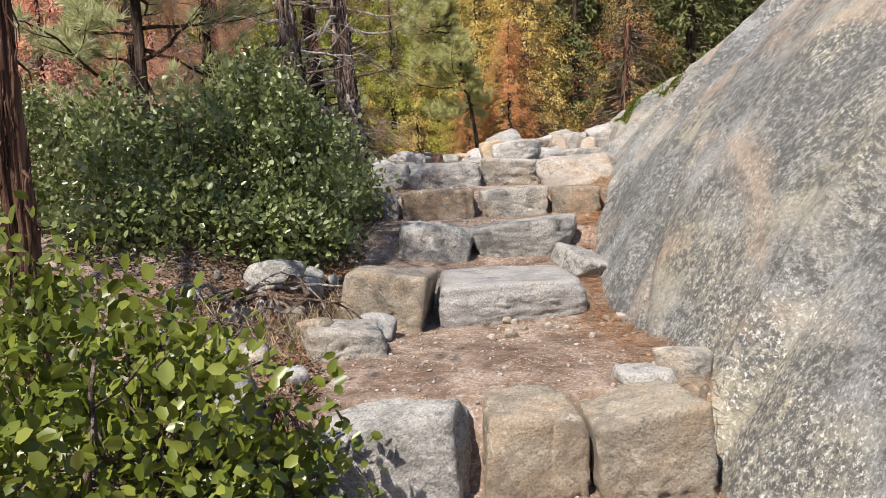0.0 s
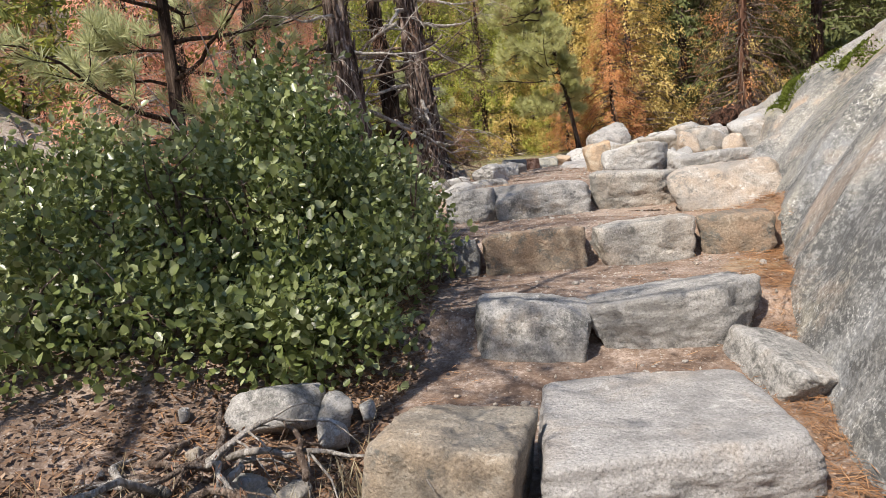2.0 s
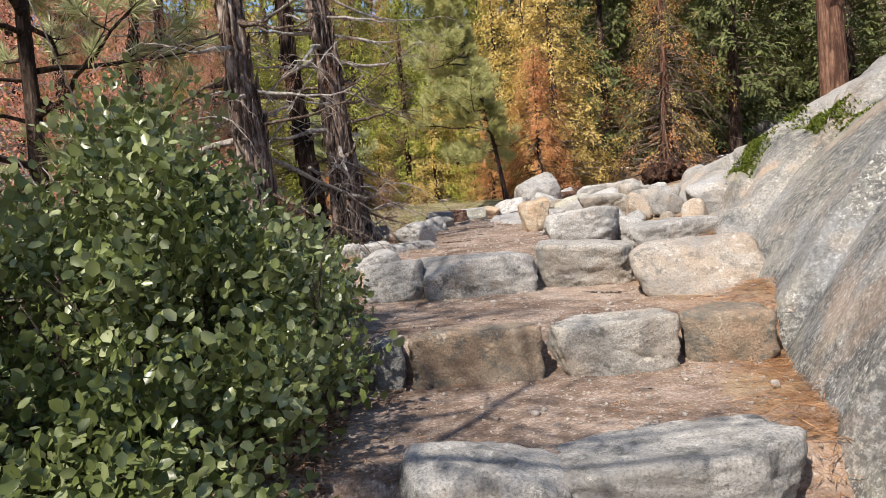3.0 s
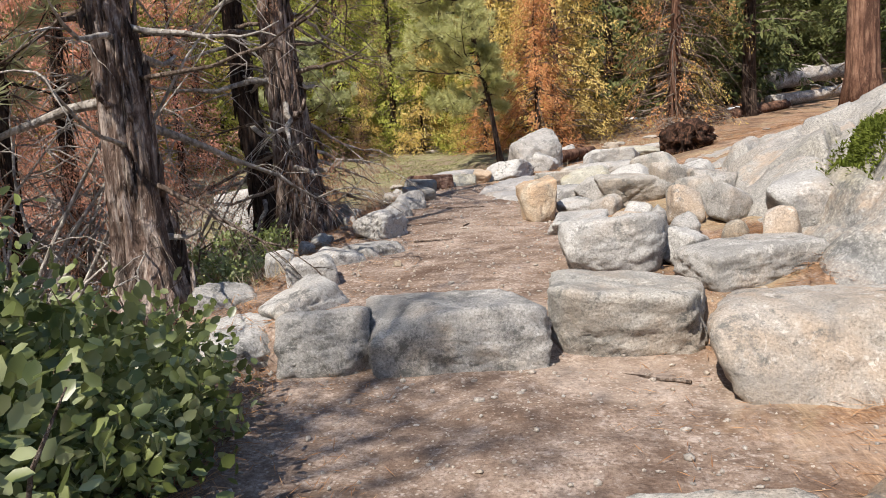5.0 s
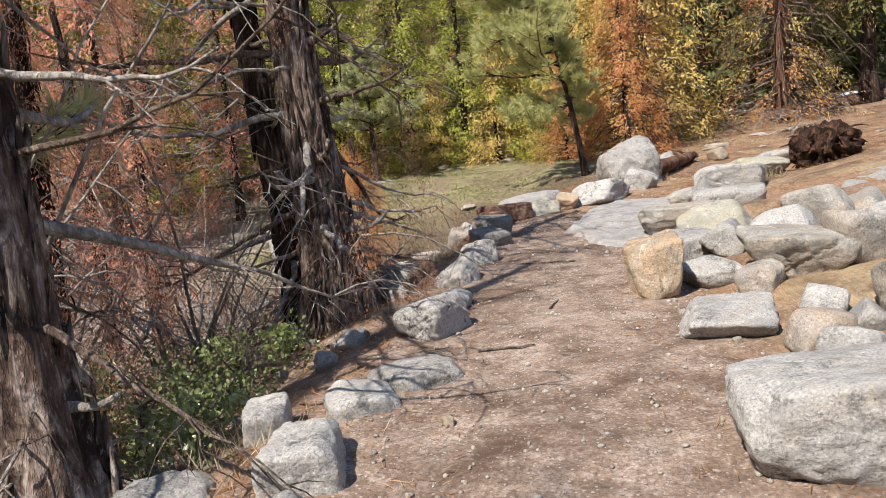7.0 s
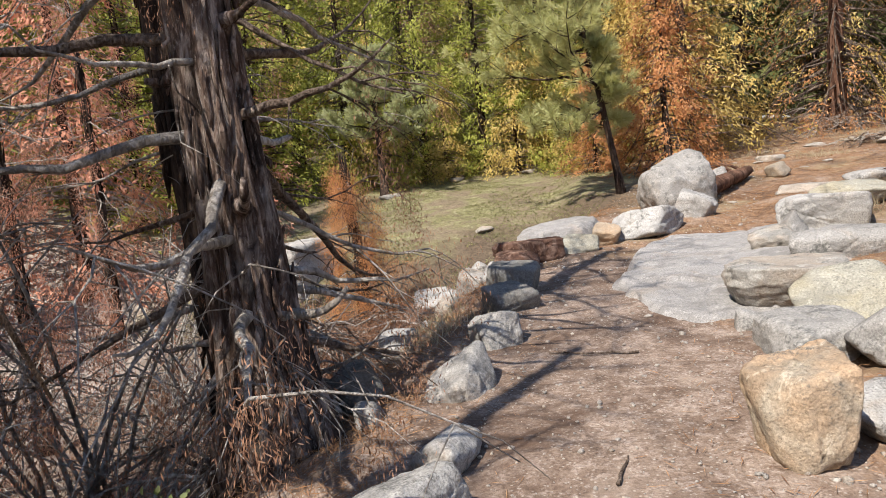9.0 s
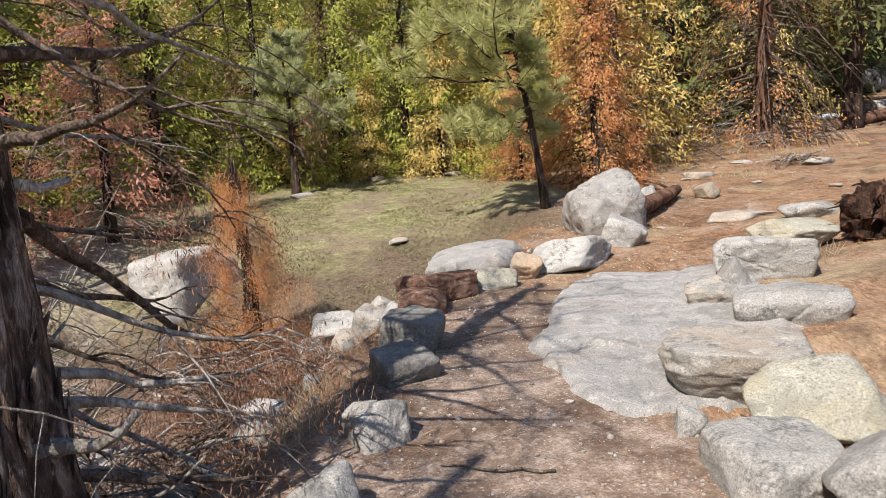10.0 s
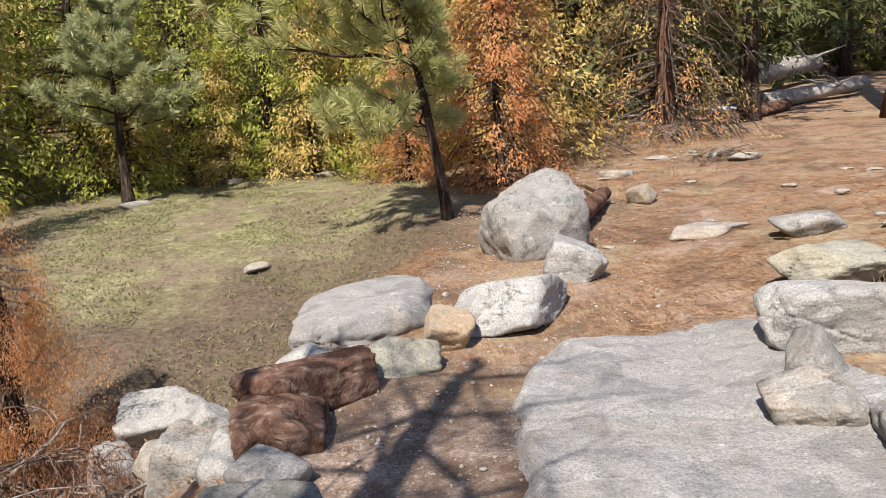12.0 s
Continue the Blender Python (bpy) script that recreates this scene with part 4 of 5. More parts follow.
def conifer(label, h, rad, low, spreadw, material, seed, limbs=120, each=70, size=.2, droop=.45, bark_material=None, name="cedar_tree", wide=.3, bare=0.0, taper=1.0, cluster=.11, extra=None):
    """A cone-shaped tree at the origin: trunk, limbs and a crown of drooping sprays."""
    r = rng(seed)
    root = tagged(new(name), label, "tree")
    line = trunk_line(h, (r.normal(0, .012), r.normal(0, .012)), seed, 20)
    g = Geo()
    g.tube(line, rad * (1 + .5 * np.exp(-np.maximum(line[:, 2], 0) / .4)) * (1 - .9 * np.maximum(line[:, 2], 0) / h), 14, seed, .04, .05)
    part("trunk", g.mesh("trunk"), bark_material or BARK_DARK, root)
    g, cs, ds, ns = Geo(), [], [], []
    for i in range(limbs):
        f = ((i + r.random()) / limbs) ** 1.1
        z = low + (h - low) * f
        az = i * 2.4 + r.normal(0, .4)
        ln = spreadw * (1 - f) ** taper * r.uniform(.55, 1.2) + .12
        p = limb(r, at_height(line, z), az, ln, r.uniform(0, .35), droop * r.uniform(.6, 1.3), 7, .03)
        g.tube(p[::3], np.linspace(.012 + .012 * ln, .003, 3), 3, tie=False)
        if r.random() < bare:
            for _ in range(4):
                t = limb(r, p[r.integers(2, 7)], az + r.normal(0, .9), ln * .4, r.uniform(-.6, .2), .4, 4, .06)
                g.tube(t[::3], [.007, .002], 3, tie=False)
            continue
        n = max(6, int(each * (.4 + ln / spreadw)))
        s = .42 + .58 * r.random(n) ** .7
        idx = np.minimum((s * 6).astype(int), 5)
        q = p[idx] + (p[idx + 1] - p[idx]) * (s * 6 - idx)[:, None]
        knot = np.round(s * 5)
        shift = np.stack([np.sin(knot * 12.9 + i), np.cos(knot * 7.3 + i * 2), np.sin(knot * 3.1 + i * 3)], 1) * cluster * 1.9
        cs.append(q + shift * (.4 + s[:, None]) + r.normal(0, cluster, (n, 3)) * (1, 1, .8))
        out = np.array((np.cos(az), np.sin(az), 0))
        ds.append(out * .55 + r.normal(0, .45, (n, 3)) + (0, 0, -.55))
        ns.append(out + r.normal(0, .4, (n, 3)) + (0, 0, 1.1))
    tagged(part("branching", g.mesh("branching"), DEADWOOD if material is SPRAY_RED else TWIG, root), kind="stuff")
    c, d, nn = np.concatenate(cs), np.concatenate(ds), np.concatenate(ns)
    ln = size * r.uniform(.55, 1.4, len(c))
    if extra is None:
        part("crown", leaves("crown", c, d, ln, ln * wide * r.uniform(.7, 1.3, len(c)), seed, False, .15, nn), material, root)
    else:
        # part of the crown has died back and changed colour
        sel = np.array([noise.noise(Vector(v) * .7 + Vector((seed, 0, 0))) for v in c]) > .05
        for m2, k in ((material, sel), (extra, ~sel)):
            part("crown", leaves("crown", c[k], d[k], ln[k], ln[k] * wide * r.uniform(.7, 1.3, k.sum()), seed, False, .15, nn[k]), m2, root)
    return root


def pine(label, x, y, h, rad, lean, low, spreadw, material, seed, limbs=40, name="pine_tree", tufts=5, needle=.15, z0=None, curve=0.0, thick=.0055, one_side=0.0, rise=(-.25, .3)):
    """A long-needled pine: limbs that turn up at the tip and carry round tufts of needles."""
    r = rng(seed)
    root = tagged(new(name), label, "tree")
    root.location = (x, y, float(height(x, y)) if z0 is None else z0)
    line = trunk_line(h, lean, seed, 30, .012)
    s = line[:, 2] / h
    line[:, 0] += curve * np.sin(np.clip(s, 0, 1) * np.pi * 1.4)
    g = Geo()
    g.tube(line, rad * (1 + .6 * np.exp(-np.maximum(line[:, 2], 0) / .2)) * (1 - .85 * np.maximum(line[:, 2], 0) / h), 18, seed, .05, .06)
    part("trunk", g.mesh("trunk"), BARK_DARK, root)
    cs, ds = [], []
    for i in range(limbs):
        f = (i + r.random()) / limbs
        az = i * 2.4 + r.normal(0, .4)
        ln = spreadw * (1 - .7 * f) * r.uniform(.5, 1.2) * (1 - one_side * (math.cos(az) > .2))
        p = limb(r, at_height(line, low + (h - low) * f), az, ln, r.uniform(*rise), -r.uniform(.0, .45), 8, .045)
        g = Geo()
        g.tube(p, np.linspace(.014 + .01 * ln, .005, 8), 5, i, .1)
        ends = [(p[-1], p[-1] - p[-2])]
        for _ in range(tufts):
            t = limb(r, p[r.integers(2, 8)], az + r.normal(0, .8), ln * r.uniform(.2, .4), r.uniform(-.2, .5), -.4, 5, .05)
            g.tube(t, np.linspace(.008, .004, 5), 4)
            ends.append((t[-1], t[-1] - t[-2]))
            ends.append((t[2], t[2] - t[1]))
        part("branch", g.mesh("branch"), BARK_DARK, root)
        for q, d in ends:
            cs.append(q), ds.append(unit(d))
    each = 78
    c, d = np.repeat(np.array(cs), each, 0), np.repeat(np.array(ds), each, 0)
    n = len(c)
    c = c + d * r.uniform(-.10, .04, (n, 1))
    part("needles", leaves("needles", c, d * .8 + r.normal(0, .62, (n, 3)), needle * r.uniform(.7, 1.25, n), thick * r.uniform(1.0, 1.9, n), seed, False, 0), material, root)
    return root


# cedars beside the trail
dead_cedar("shaggy barked dying cedar with bare limbs above the shrub", -1.74, 9.22, 5.8, .15, (-.07, .01), 21, 36, .0, bare_from=.9, long=1.6, skirt=14)
dead_cedar("leaning shaggy cedar with rusty sprays beside the trail", -1.42, 12.1, 6.6, .18, (-.088, .03), 22, 58, .2, SPRAY_BROWN, bare_from=.6, long=2.0, skirt=44)
dead_cedar("dark second cedar stem behind the leaning cedar", -1.98, 12.9, 7.0, .13, (-.09, .02), 23, 34, .15, SPRAY_BROWN, bare_from=.5, long=1.6, bark_material=BARK_DARK, skirt=10)
for i, (x, y, h, red) in enumerate(((-3.7, 12.0, 6.0, .75), (-5.6, 15.6, 7.0, .7), (-5.2, 12.6, 7.0, .7), (-3.3, 10.4, 5.0, .55), (-6.6, 18.6, 6.5, .6), (-2.6, 18.0, 2.3, .9))):
    dead_cedar("slender dead cedar with rust red sprays", x, y, h, .075, (-.02 * (i % 3), .02), 30 + i, 34, red, SPRAY_ORANGE if h < 3 else SPRAY_RED, bare_from=.3, long=.62 if h < 3 else 1.35, bark_material=BARK_DARK)
# only the trunk shows; its unseen crown is filled out to dapple the steps
dead_cedar("thin tree trunk rising behind the bright shrub", -1.72, 2.96, 6.5, .052, (-.02, .0), 41, 26, .35, SPRAY_GREEN, bare_from=2.6, long=1.3, bark_material=BARK_RED, name="young_tree")
pine("green long needled pine behind the shrub", -3.9, 9.6, 6.5, .1, (.0, .0), 1.3, 1.9, NEEDLE_BLUE, 51, 38, tufts=6, needle=.19, thick=.008)
pine("bent young pine with a dark trunk above the meadow", 1.12, 21.7, 6.2, .062, (-.20, -.02), 1.3, 1.7, NEEDLE, 52, 70, tufts=9, needle=.17, curve=.09, thick=.0075, one_side=.8, rise=(-.75, .15))
pine("small blue green pine at the meadow's edge", -4.15, 26.4, 3.6, .09, (-.03, 0), 1.3, 1.3, NEEDLE_BLUE, 53, 30, tufts=7, needle=.16, thick=.010)

# the far wood: one tree of each kind, then its like
KINDS = {
    "green": conifer("yellow green incense cedar with dense drooping sprays", 9, .13, .2, 1.9, SPRAY_GREEN, 61, 190, 125, .098, wide=.32),
    "green_small": conifer("young green cedar at the meadow's edge", 4.2, .07, .05, 1.1, SPRAY_GREEN, 62, 120, 80, .10, wide=.32, extra=SPRAY_YELLOW),
    "dark": conifer("tall dark green fir in the shaded wood", 15, .22, .8, 3.0, SPRAY_SHADE, 63, 130, 60, .34, .3, name="fir_tree"),
    "yellow": conifer("cedar turned yellow with drooping sprays", 9.5, .16, .5, 2.3, SPRAY_YELLOW, 64, 180, 95, .115, wide=.32),
    "orange": conifer("dead orange cedar with dense dry sprays", 4.3, .08, .1, 1.3, SPRAY_ORANGE, 65, 120, 150, .07, .8, wide=.32, cluster=.085, taper=.8),
    "mixed": conifer("dying cedar with orange and yellow sprays", 8.5, .15, .4, 2.4, SPRAY_ORANGE, 66, 170, 95, .10, .7, wide=.32, extra=SPRAY_YELLOW, bare=.35),
    "red": conifer("dead rust coloured cedar in the wood", 8, .12, .3, 1.8, SPRAY_RED, 67, 180, 90, .12, .5, bare=.35),
    "far": conifer("tall conifer of the far slope", 13, .2, .5, 2.6, SPRAY_GREEN, 69, 90, 28, .38, .4, extra=SPRAY_DARK, name="fir_tree"),
    "cedar_far": conifer("incense cedar of the far wood", 10, .14, .2, 2.0, SPRAY_GREEN, 71, 130, 50, .2, wide=.34, extra=SPRAY_YELLOW),
    "drooping": conifer("half bare cedar with long drooping limbs", 9, .25, .3, 3.3, SPRAY_ORANGE, 68, 220, 130, .085, .95, wide=.32, extra=SPRAY_YELLOW, bare=.5, bark_material=BARK_RED),
}


def plant(kind, x, y, size=1.0, turn=0, first=[]):
    ob = KINDS[kind]
    m = Matrix.Translation((x, y, float(height(x, y)) - .1)) @ pose(0, 0, 0, 0, 0, turn)
    if kind not in first:
        first.append(kind)
        ob.matrix_world = m
        ob["group"] = "trees of the far wood"
        return ob
    made = copy_thing(ob, m)
    made.scale = (size, size, size * (1 + .1 * math.sin(turn)))
    return made


plant("orange", 2.3, 24.0)
plant("yellow", 3.2, 26.9, .6, 80)
plant("orange", 1.0, 26.4, .7, 150)
plant("drooping", 7.5, 29.6)
plant("yellow", 2.6, 28.6)
plant("yellow", 3.6, 32.5, 1.1, 60)
plant("yellow", 1.4, 28.6, .95, 200)
plant("mixed", 3.1, 31.0)
plant("mixed", 9.0, 35.5, 1.1, 120)
plant("green", -1.9, 30.0)
for x, y, s, a in ((-3.7, 30.2, 1.1, 40), (-5.6, 28.6, 1.0, 90), (-.2, 31.5, 1.1, 170), (-7.4, 26.5, 1.15, 220), (-8.6, 23.0, 1.0, 300), (-4.8, 33.5, 1.3, 20), (1.0, 33.5, 1.1, 75), (-9.5, 29.5, 1.3, 10)):
    plant("green", x, y, s, a)
plant("green_small", -.9, 28.9)
for x, y, s, a in ((-2.9, 28.9, .8, 30), (.4, 27.6, .6, 100), (-4.6, 28.0, 1.0, 160), (-.1, 29.6, .9, 200), (1.4, 27.3, .55, 10), (24.5, 45.0, .8, 40)):
    plant("green_small", x, y, s, a)
plant("red", -7.6, 19.5)
for x, y, s, a in ((-9.2, 17.0, 1.0, 50), (-6.4, 22.2, .8, 280), (-10.4, 20.0, 1.2, 340),):
    plant("red", x, y, s, a)
for x, y, s, a in ((-11.5, 22.5, 1.1, 10), (-14.5, 25.0, 1.3, 140), (-13.0, 29.0, 1.3, 250), (-16.5, 20.5, 1.3, 320), (-10.5, 26.5, 1.1, 200)):
    plant("far", x, y, s, a)
r = rng(77)
plant("dark", 6.5, 35.0)
for x, y, a in ((10.0, 36.5, 30), (12.6, 38.2, 130), (8.2, 38.5, 220), (17.6, 43.5, 320), (14.5, 43.0, 70), (20.5, 41.0, 10)):
    plant("dark", x, y, 1.0, a)
for i in range(34):
    a = radians(-62 + 112 * ((i + r.uniform(.2, .8)) / 34))
    d = r.uniform(25, 46) + (5 if i % 2 else 0)
    x, y = d * math.sin(a), 10 + d * math.cos(a)
    if (y > 33 or x < -12 or x > 13) and not (8 < x < 21 and y < 42):
        plant("dark" if x > 6 else ("dark", "far")[i % 2] if x > -11 else ("red", "cedar_far", "mixed", "cedar_far")[i % 4], x, y, r.uniform(.75, 1.25), r.uniform(0, 360))
for i in range(20):
    a = radians(-68 + 110 * ((i + r.uniform(.2, .8)) / 20))
    d = r.uniform(28, 40)
    x, y = d * math.sin(a), 9 + d * math.cos(a)
    if (y > 34 or x < -12) and x < 7:
        plant(("cedar_far", "cedar_far", "red", "mixed")[i % 4], x, y, r.uniform(.9, 1.5), r.uniform(0, 360))

for i in range(52):
    a = radians(-75 + 135 * ((i + r.uniform(.2, .8)) / 52))
    d = r.uniform(46, 52) + 9 * (i % 2)
    plant("dark" if a > .1 else "far", d * math.sin(a), 10 + d * math.cos(a), r.uniform(1.4, 1.9), r.uniform(0, 360))

big = conifer("huge red barked cedar with a bare lower trunk", 24, .5, 9, 4, SPRAY_SHADE, 81, 120, 60, .35, bark_material=BARK_RED, name="large_cedar")
big.location = (12.8, 28.0, float(height(12.8, 28.0)) - .2)
thin = conifer("dark straight trunk among dead limbs", 13, .26, 3.0, 2.4, SPRAY_SHADE, 82, 90, 60, .3, name="cedar_tree")
thin.location = (10.6, 31.2, float(height(10.6, 31.2)) - .2)


# added out of view, kind and place chosen only for its dappled shade
tall = conifer("unseen tall cedar added so that its high crown dapples the steps", 10.5, .11, 4.6, 3.0, SPRAY_GREEN, 83, 100, 44, .10, .3, bark_material=BARK, name="cedar_tree", cluster=.2, bare=.2)
tall.location = (-3.5, 2.6, float(height(-3.5, 2.6)) - .2)


# ---- logs, stump, dead brush ----
def log(label, a, b, rad, material, seed, name="fallen_log", sides=16, stubs=4):
    a, b = np.array(a, float), np.array(b, float)
    s = np.linspace(0, 1, 14)[:, None]
    r = rng(seed)
    root = tagged(new(name), label, "log")
    root.location = a
    g = Geo()
    g.tube((b - a) * s + np.cumsum(r.normal(0, rad * .06, (14, 3)), 0), rad * np.linspace(1, .75, 14) * r.uniform(.9, 1.1, 14), sides, seed, .08, .1)
    part("trunk", g.mesh("trunk"), material, root)
    for i in range(stubs):
        p = limb(r, (b - a) * r.uniform(.15, .95), r.uniform(0, 6.28), rad * r.uniform(2, 5), .7, .3, 6, .05)
        g = Geo()
        g.tube(p, np.linspace(rad * .22, rad * .05, 6), 6)
        part("branch_stub", g.mesh("branch_stub"), material, root)
    return root


log("pale weathered fallen log among the trees", (14.2, 37.6, 5.0), (18.6, 40.2, 5.5), .42, DEADWOOD, 1)
log("grey fallen log with broken limbs", (12.2, 33.2, 3.85), (16.5, 34.4, 4.3), .26, DEADWOOD, 2)
log("brown fallen log under dead limbs", (8.6, 30.4, 3.25), (12.6, 32.6, 3.7), .22, BARK_RED, 3)
log("dark fallen log behind the big boulder", (2.15, 19.9, 2.25), (3.2, 21.9, 2.42), .13, BARK_RED, 4)
rock("flat red brown split log across the trail edge", -.30, 16.02, 1.92, .78, .21, .38, LOG_RED, 33, .9, 5, 5, name="split_log", sink=.05, category="log")
log("thin grey log fallen down the bank", (-1.0, 12.9, 1.55), (-2.4, 15.4, .85), .06, BARK_DARK, 6)


def stump(label, x, y, seed):
    r = rng(seed)
    z = float(height(x, y))
    root = tagged(new("rotten_stump"), label, "stump")
    root.location = (x, y, z - .03)
    dirs, faces = sphere(4)
    v = dirs * (.34, .24, .26) + (0, 0, .2)
    v = v + dirs * np.array([.16 * noise.ridged_multi_fractal(Vector(u) * 2.4 + Vector((seed, 0, 0)), .9, 2.2, 5, 1, 2) - .14 for u in dirs])[:, None]
    me = quick_mesh("body", v, np.array(faces), 3)
    part("body", me, ROTTEN, root)
    for i in range(40):
        a = r.uniform(0, 6.28)
        p = limb(r, np.array((math.cos(a) * .22, math.sin(a) * .16, r.uniform(.05, .42))), a, r.uniform(.12, .32), r.uniform(-.3, .8), .4, 5, .08)
        g = Geo()
        g.tube(p, np.linspace(.02, .005, 5), 5, i, .2)
        part("root", g.mesh("root"), ROTTEN, root)
    return root


stump("dark rotten stump with torn roots in needle litter", 3.74, 16.6, 7)


def brush(label, x, y, z, seed, limbs, reach, tuft, direction, name="dead_brush", wide=1.2, material=None, up=(0, .55), pale=3):
    """Broken dead branches with dry sprays, heaped on the bank."""
    r = rng(seed)
    root = tagged(new(name), label, "dead branches")
    root.location = (x, y, z)
    cs = []
    for i in range(limbs):
        az = direction + r.normal(0, wide)
        p = limb(r, np.array((r.normal(0, .15), r.normal(0, .15), 0)), az, reach * r.uniform(.4, 1.1), r.uniform(*up), r.uniform(.2, .7), 9, .05)
        g = Geo()
        g.tube(p, np.linspace(.016, .003, 9), 6, i, .1)
        for _ in range(7):
            t = limb(r, p[r.integers(2, 9)], az + r.normal(0, 1), reach * r.uniform(.12, .4), r.uniform(-.5, .4), .5, 5, .06)
            g.tube(t, np.linspace(.006, .002, 5), 4)
            if r.random() < tuft:
                cs.append(t[-1]), cs.append(t[2])
        part("branch", g.mesh("branch"), DEADWOOD if i % pale == 0 else TWIG, root)
    if cs:
        spray(root, np.array(cs), material or SPRAY_BROWN, seed, 120, .028, .055)
    return root


brush("heap of rusty dead branches on the bank", -1.55, 16.4, 1.25, 91, 22, 1.1, .75, .9)
brush("fallen branches with brown sprays over the gully", -2.3, 15.2, .95, 92, 20, 1.3, .6, .6)
brush("dry red brush at the foot of the bank", -2.9, 17.3, 1.1, 93, 30, 1.5, .9, .8)
brush("fallen dead cedar top with rusty sprays", -3.0, 16.2, 1.2, 89, 28, 1.5, .9, .3)
brush("bare grey twigs round the cedar's foot", -1.7, 12.4, 1.5, 94, 18, .9, .05, 0, wide=3)
brush("fallen spray of rusty foliage on the bank", -1.3, 15.4, 1.3, 88, 20, 1.0, .8, 1.2)
brush("dry twiggy brush beside the trail edge", -1.0, 13.3, 1.62, 95, 14, .8, .3, 1.6)
brush("dead twigs below the pale boulders", -1.6, 10.0, 1.35, 96, 14, .8, .1, 1, wide=3)
brush("dry twigs on the bank beside the steps", -1.25, 4.2, .80, 97, 22, .7, .05, 2.6, wide=3)
brush("heap of dead twigs and stalks below the shrub", -1.5, 3.8, .66, 87, 26, .8, .03, 0, wide=3)
brush("fallen twigs between the stones of the bank", -.85, 3.1, .52, 86, 16, .5, .03, 2.4, wide=2)
brush("heap of bare drooping limbs under the dying cedar", 7.3, 28.6, 3.1, 98, 40, 2.0, .25, 0, wide=3, material=SPRAY_ORANGE)
brush("low grey sagebrush tangle in the needle litter", 6.2, 24.6, 2.7, 99, 26, .8, .1, 0, wide=3)
brush("reddish dry shrubs at the meadow's far edge", -.6, 27.9, 2.35, 90, 26, 1.0, .5, 0, wide=3)
for i, (x, y) in enumerate(((-3.1, 11.3), (-4.3, 10.7), (-4.7, 13.5), (-3.5, 14.7), (-5.5, 11.4), (-6.3, 13.7), (-4.8, 16.7), (-6.0, 9.6), (-2.9, 9.4), (-5.2, 8.4), (-7.8, 11.8), (-3.0, 12.8), (-7.6, 8.6), (-8.8, 10.0), (-9.6, 12.2), (-8.4, 14.4), (-10.6, 9.6), (-11.4, 13.6), (-9.8, 16.4), (-7.0, 16.0))):
    brush("thicket of pale dead twigs with rusty tips", x, y, float(height(x, y)), 110 + i, 30, 1.5, .22, 0, wide=3, up=(.2, 2.2), pale=1)

# old snow left in the shade
for x, y, w in ((7.2, 35.6, 2.2), (16.4, 36.0, 2.6), (11.5, 34.2, 1.6)):
    me = rock_mesh("snow_patch", w, w * .9, .22, int(w * 10), .3, 2, 3, 1.2)
    ob = part("snow_patch", me, SNOW)
    ob.location = (x, y, float(height(x, y)) - .04)
    tagged(ob, "patch of old snow lying in shade", "snow")


# ---- small loose things on the ground ----
def drop_on(x, y):
    return ground_height(x, y)


def pebbles():
    r = rng(5)
    dirs, faces = sphere(1)
    n = 7000
    y = r.uniform(1.6, 22, n)
    t = r.beta(1.1, 1.1, n)
    x = left_edge(y) - .3 + t * (right_edge(y) - left_edge(y) + .5)
    size = .004 + .011 * r.random(n) ** 3 + (r.random(n) < .012) * .012
    z = drop_on(x, y)
    jit = r.uniform(.65, 1.2, (n, len(dirs), 1))
    v = dirs[None] * jit * (size[:, None] * r.uniform(.6, 1.4, (n, 3)) * (1, 1, .7))[:, None, :] + np.stack([x, y, z + size * .25], 1)[:, None]
    f = np.array(faces)
    return quick_mesh("gravel", v.reshape(-1, 3), (np.arange(n)[:, None, None] * len(dirs) + f[None]).ravel(), 3)


tagged(part("gravel", pebbles(), STONES), "loose pale gravel and chips on the trail", "gravel", kind="stuff")


def litter(name, n, pick, ln, wd, seed, material, label, category, flat=.12):
    r = rng(seed)
    x, y = pick(r, n)
    # the bare slab in the trail stays clean
    v = np.abs(y - 15.12) / 1.5
    u = np.abs(x - 1.34 - .2 * (y - 15.12)) / .82
    bare = u ** 3 + v ** 3 > r.uniform(.7, 1.15, n)
    x, y = x[bare], y[bare]
    n = len(x)
    z = drop_on(x, y)
    a = r.uniform(0, 2 * np.pi, n)
    along = np.stack([np.cos(a), np.sin(a), r.normal(0, flat, n)], 1)
    c = np.stack([x, y, z + .006 + .014 * r.random(n)], 1)
    l = ln * r.uniform(.5, 1.3, n)
    tagged(part(name, leaves(name, c, along, l, wd * r.uniform(.7, 1.4, n), seed, False, .1, np.tile((0, 0, 1.0), (n, 1)) + r.normal(0, .3, (n, 3))), material), label, category, kind="stuff")


def foot_of_dome(r, n):
    y = r.uniform(2.4, 9.5, n)
    return dome_foot(y) - np.abs(r.normal(0, .16, n)) + .05, y


def all_over(r, n):
    y = r.uniform(2.8, 21, n)
    x = r.uniform(-1.0, 1.0, n)
    return np.where(x < 0, left_edge(y) - .35 + np.abs(x) ** 2 * .9, right_edge(y) + .7 - np.abs(x) ** 1.6 * 1.6), y


def far_bed(r, n):
    return r.uniform(1.7, 8, n), r.uniform(16.2, 28, n)


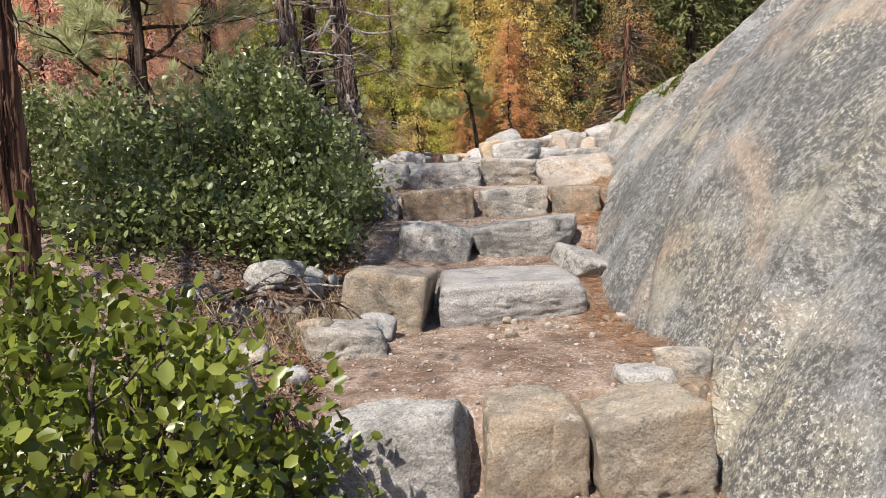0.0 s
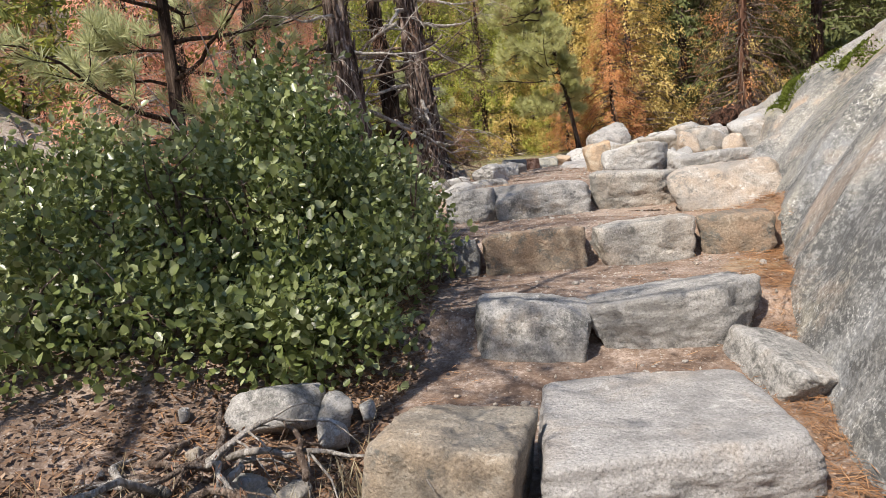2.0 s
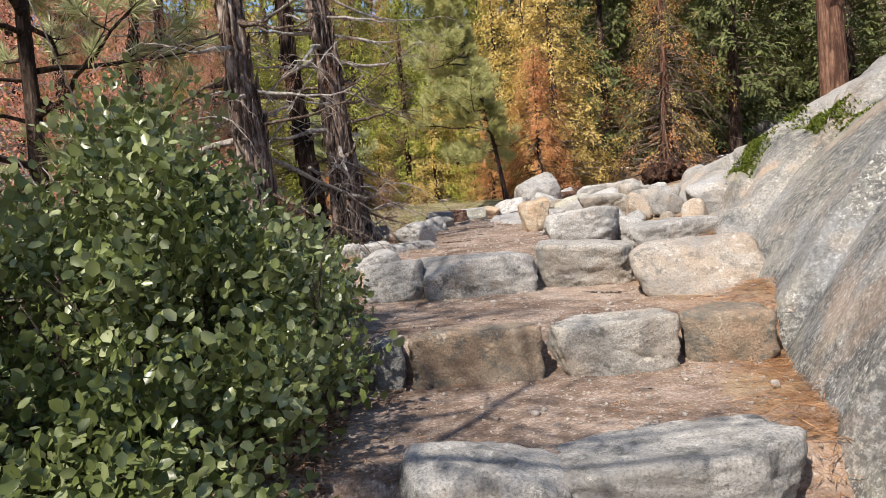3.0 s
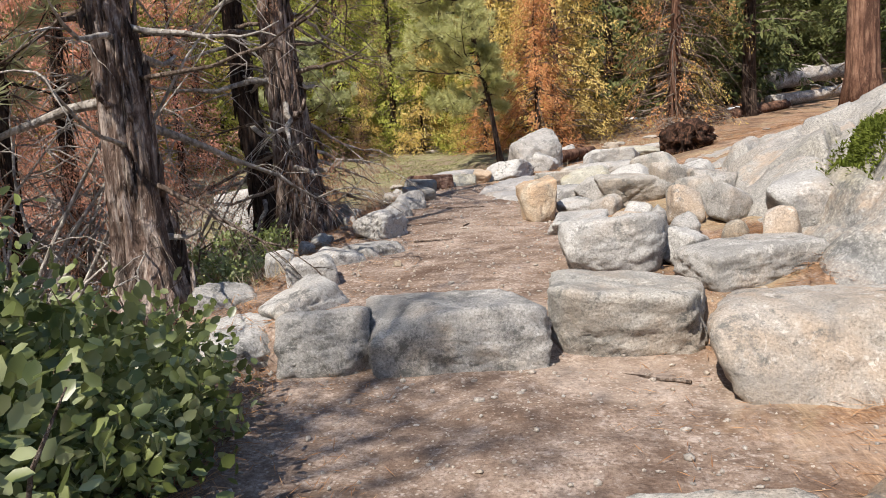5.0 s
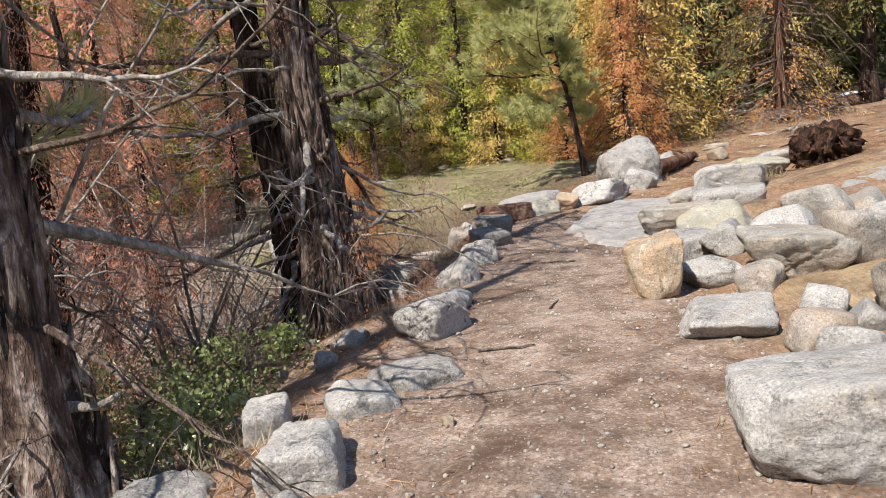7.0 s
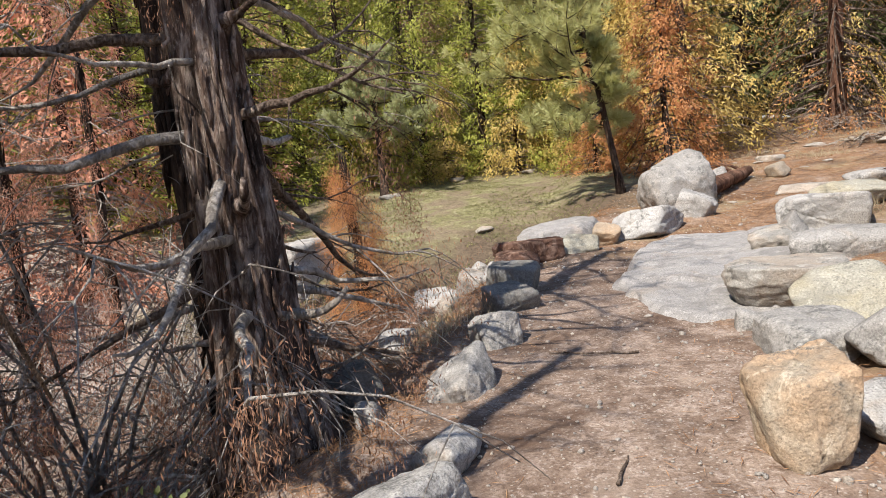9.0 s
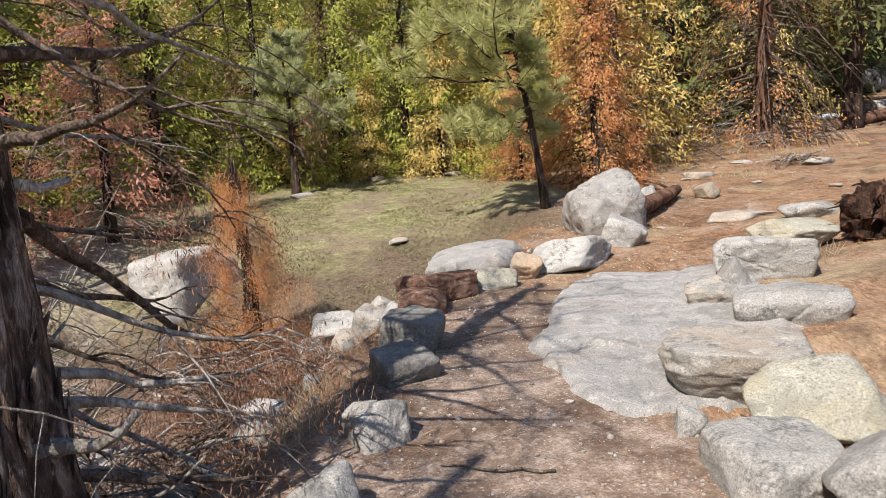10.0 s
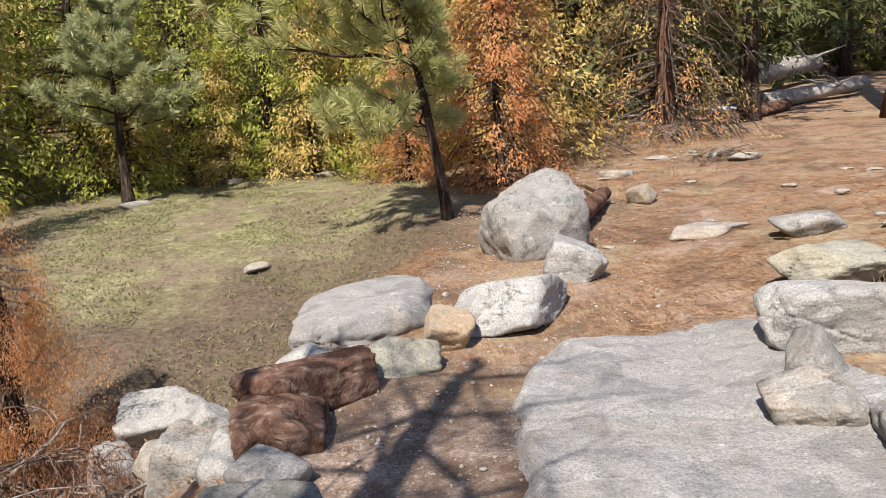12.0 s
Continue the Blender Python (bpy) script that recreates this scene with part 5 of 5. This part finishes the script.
litter("pine_needles", 9000, foot_of_dome, .11, .0028, 1, STRAW, "orange pine needles drifted against the dome", "pine needles")
litter("fallen_needles", 14000, all_over, .09, .003, 2, STRAW, "scattered brown pine needles", "pine needles")
litter("needle_bed", 26000, far_bed, .14, .0055, 3, STRAW, "thick bed of orange needles", "pine needles")
litter("needle_bank", 26000, lambda r, n: (left_edge(y := r.uniform(2.6, 20, n)) - np.abs(r.normal(0, .7, n)), y), .1, .004, 4, STRAW, "dry needles and leaf litter on the bank", "leaf litter", .3)


litter("leaf_litter", 17000, lambda r, n: (left_edge(y := r.uniform(2.4, 6.8, n)) + .05 - np.abs(r.normal(0, 1.0, n)), y), .033, .018, 6, DEAD_LEAF, "curled brown dead leaves under the shrubs", "leaf litter", .5)


def blades(name, x, y, ln, wd, seed, material, label, category, splay=.45):
    r = rng(seed)
    n = len(x)
    c = np.stack([x, y, drop_on(x, y) - .005], 1)
    l = ln * r.uniform(.5, 1.3, n)
    tagged(part(name, leaves(name, c, r.normal(0, splay, (n, 3)) * (1, 1, .2) + (0, 0, 1), l, wd, seed, False, .1), material), label, category, kind="stuff")


r = rng(8)
n = 52000
gy = r.uniform(18.5, 29, n)
gx = np.minimum(left_edge(gy) - .5, 1.3) - r.uniform(0, 1, n) ** .8 * 6.5
keep = np.array([noise.noise(Vector((a * .7, b * .7, 2))) + .5 * noise.noise(Vector((a * 3, b * 3, 5))) for a, b in zip(gx, gy)]) > -.12
blades("meadow_grass", gx[keep], gy[keep], .05, .014, 9, GRASS, "short sparse green meadow grass", "grass", 1.6)
tufts_x, tufts_y = [], []
for cx, cy, s, k in ((-.62, 4.25, .12, 260), (-.95, 4.0, .2, 240), (-.85, 3.6, .15, 160), (-1.3, 3.8, .25, 260), (-1.25, 9.6, .2, 180), (2.05, 19.5, .12, 160), (2.9, 16.3, .12, 120), (-.95, 14.0, .2, 220), (-.9, 13.5, .15, 160), (4.0, 16.9, .15, 120), (5.0, 23.5, .3, 260), (6.4, 24.8, .35, 300), (3.2, 22.6, .3, 220), (4.4, 25.6, .4, 300), (7.0, 26.4, .4, 260), (2.6, 21.9, .2, 160)):
    tufts_x.append(r.normal(cx, s, k)), tufts_y.append(r.normal(cy, s, k))
blades("dry_grass", np.concatenate(tufts_x), np.concatenate(tufts_y), .15, .005, 10, DRY, "tufts of dry straw coloured grass", "grass", .55)


# loose stones at the foot of the slab and along the trail
for i in range(34):
    x, y = r.uniform(-.15, 1.0), r.uniform(3.75, 4.12)
    if i > 15:
        y = r.uniform(3, 20)
        x = float(left_edge(y) + .1 + r.random() ** .5 * (right_edge(y) - left_edge(y) - .1)) if i % 2 else float(right_edge(y) - r.uniform(0, .3))
    w = r.uniform(.035, .08)
    rock("small loose stone on the trail", x, y, float(drop_on(np.array([[x]]), np.array([[y]]))[0, 0]), w, w * .6, w * .8, STONES if i % 3 else GRANITE_TAN, r.uniform(0, 360), .5, 5, 3, name="loose_stone", group="loose stones on the trail", sink=.012, category="stone")
for i in range(44):
    x, y, w = r.uniform(1.6, 7.5), r.uniform(17.2, 27), r.uniform(.06, .24)
    rock("flat pale stone sunk in the needle litter", x, y, None, w, w * .18, w * .8, GRANITE_PINK, r.uniform(0, 360), .5, 4, 3, name="loose_stone", group="flat stones in the trail bed", sink=.015, category="stone")
for i, (x, y, ln, a) in enumerate(((.35, 12.9, .5, 170), (.95, 7.9, .4, 150), (-.3, 10.6, .3, 20), (1.25, 8.15, .6, 140), (-.75, 3.35, .5, 200), (1.5, 13.0, .4, 120), (.1, 11.4, .25, 80))):
    p = limb(r, np.array((0, 0, .012)), radians(a), ln, 0, 0, 8, .06)
    p[:, 2] = .01
    g = Geo()
    g.tube(p, np.linspace(.008, .004, 8), 6, i, .1)
    ob = part("twig", g.mesh("twig"), TWIG)
    ob.location = (x, y, float(drop_on(np.array([[x]]), np.array([[y]]))[0, 0]))
    tagged(ob, "dry crooked twig lying on the trail", "twig")

# moss on the dome's ledge
r = rng(31)
n = 5000
which = r.random(n) < .6
mx, my = np.where(which, r.normal(2.38, .07, n), r.normal(2.75, .05, n)), np.where(which, r.normal(9.28, .12, n), r.normal(8.75, .25, n))
c = np.stack([mx, my, dome_surface(mx[None], my[None])[0]], 1)
tagged(part("moss", leaves("moss", c, r.normal(0, .5, (n, 3)) + (-.5, -.2, .5), .035, .012, 3), MOSS), "bright green moss on a ledge of the dome", "moss", kind="stuff")

# broken stones scattered over the bank beside the lowest steps
r = rng(57)
for i in range(46):
    y = r.uniform(2.5, 5.0)
    x = float(left_edge(y)) - .05 - abs(r.normal(0, .55))
    w = .05 + .13 * r.random() ** 2.2
    rock("small pale broken stone on the bank", x, y, None, w, w * r.uniform(.4, .8), w * .8, (GRANITE_PINK, GRANITE, GRANITE_WHITE, GRANITE_TAN)[i % 4], r.uniform(0, 360), .55, 6, 3, name="loose_stone", group="broken stones on the bank", sink=.02, category="stone")
for i in range(30):
    y = r.uniform(8.8, 17.5)
    x = float(left_edge(y)) - .2 - abs(r.normal(0, .7))
    w = .1 + .3 * r.random() ** 2.2
    rock("grey broken stone in the gully's bank", x, y, None, w, w * r.uniform(.45, .8), w * .8, (GRANITE, GRANITE_DARK, GRANITE_WHITE)[i % 3], r.uniform(0, 360), .58, 7, 3 if w < .22 else 4, name="bank_stone", group="broken stones on the gully's bank", sink=.04, category="stone")
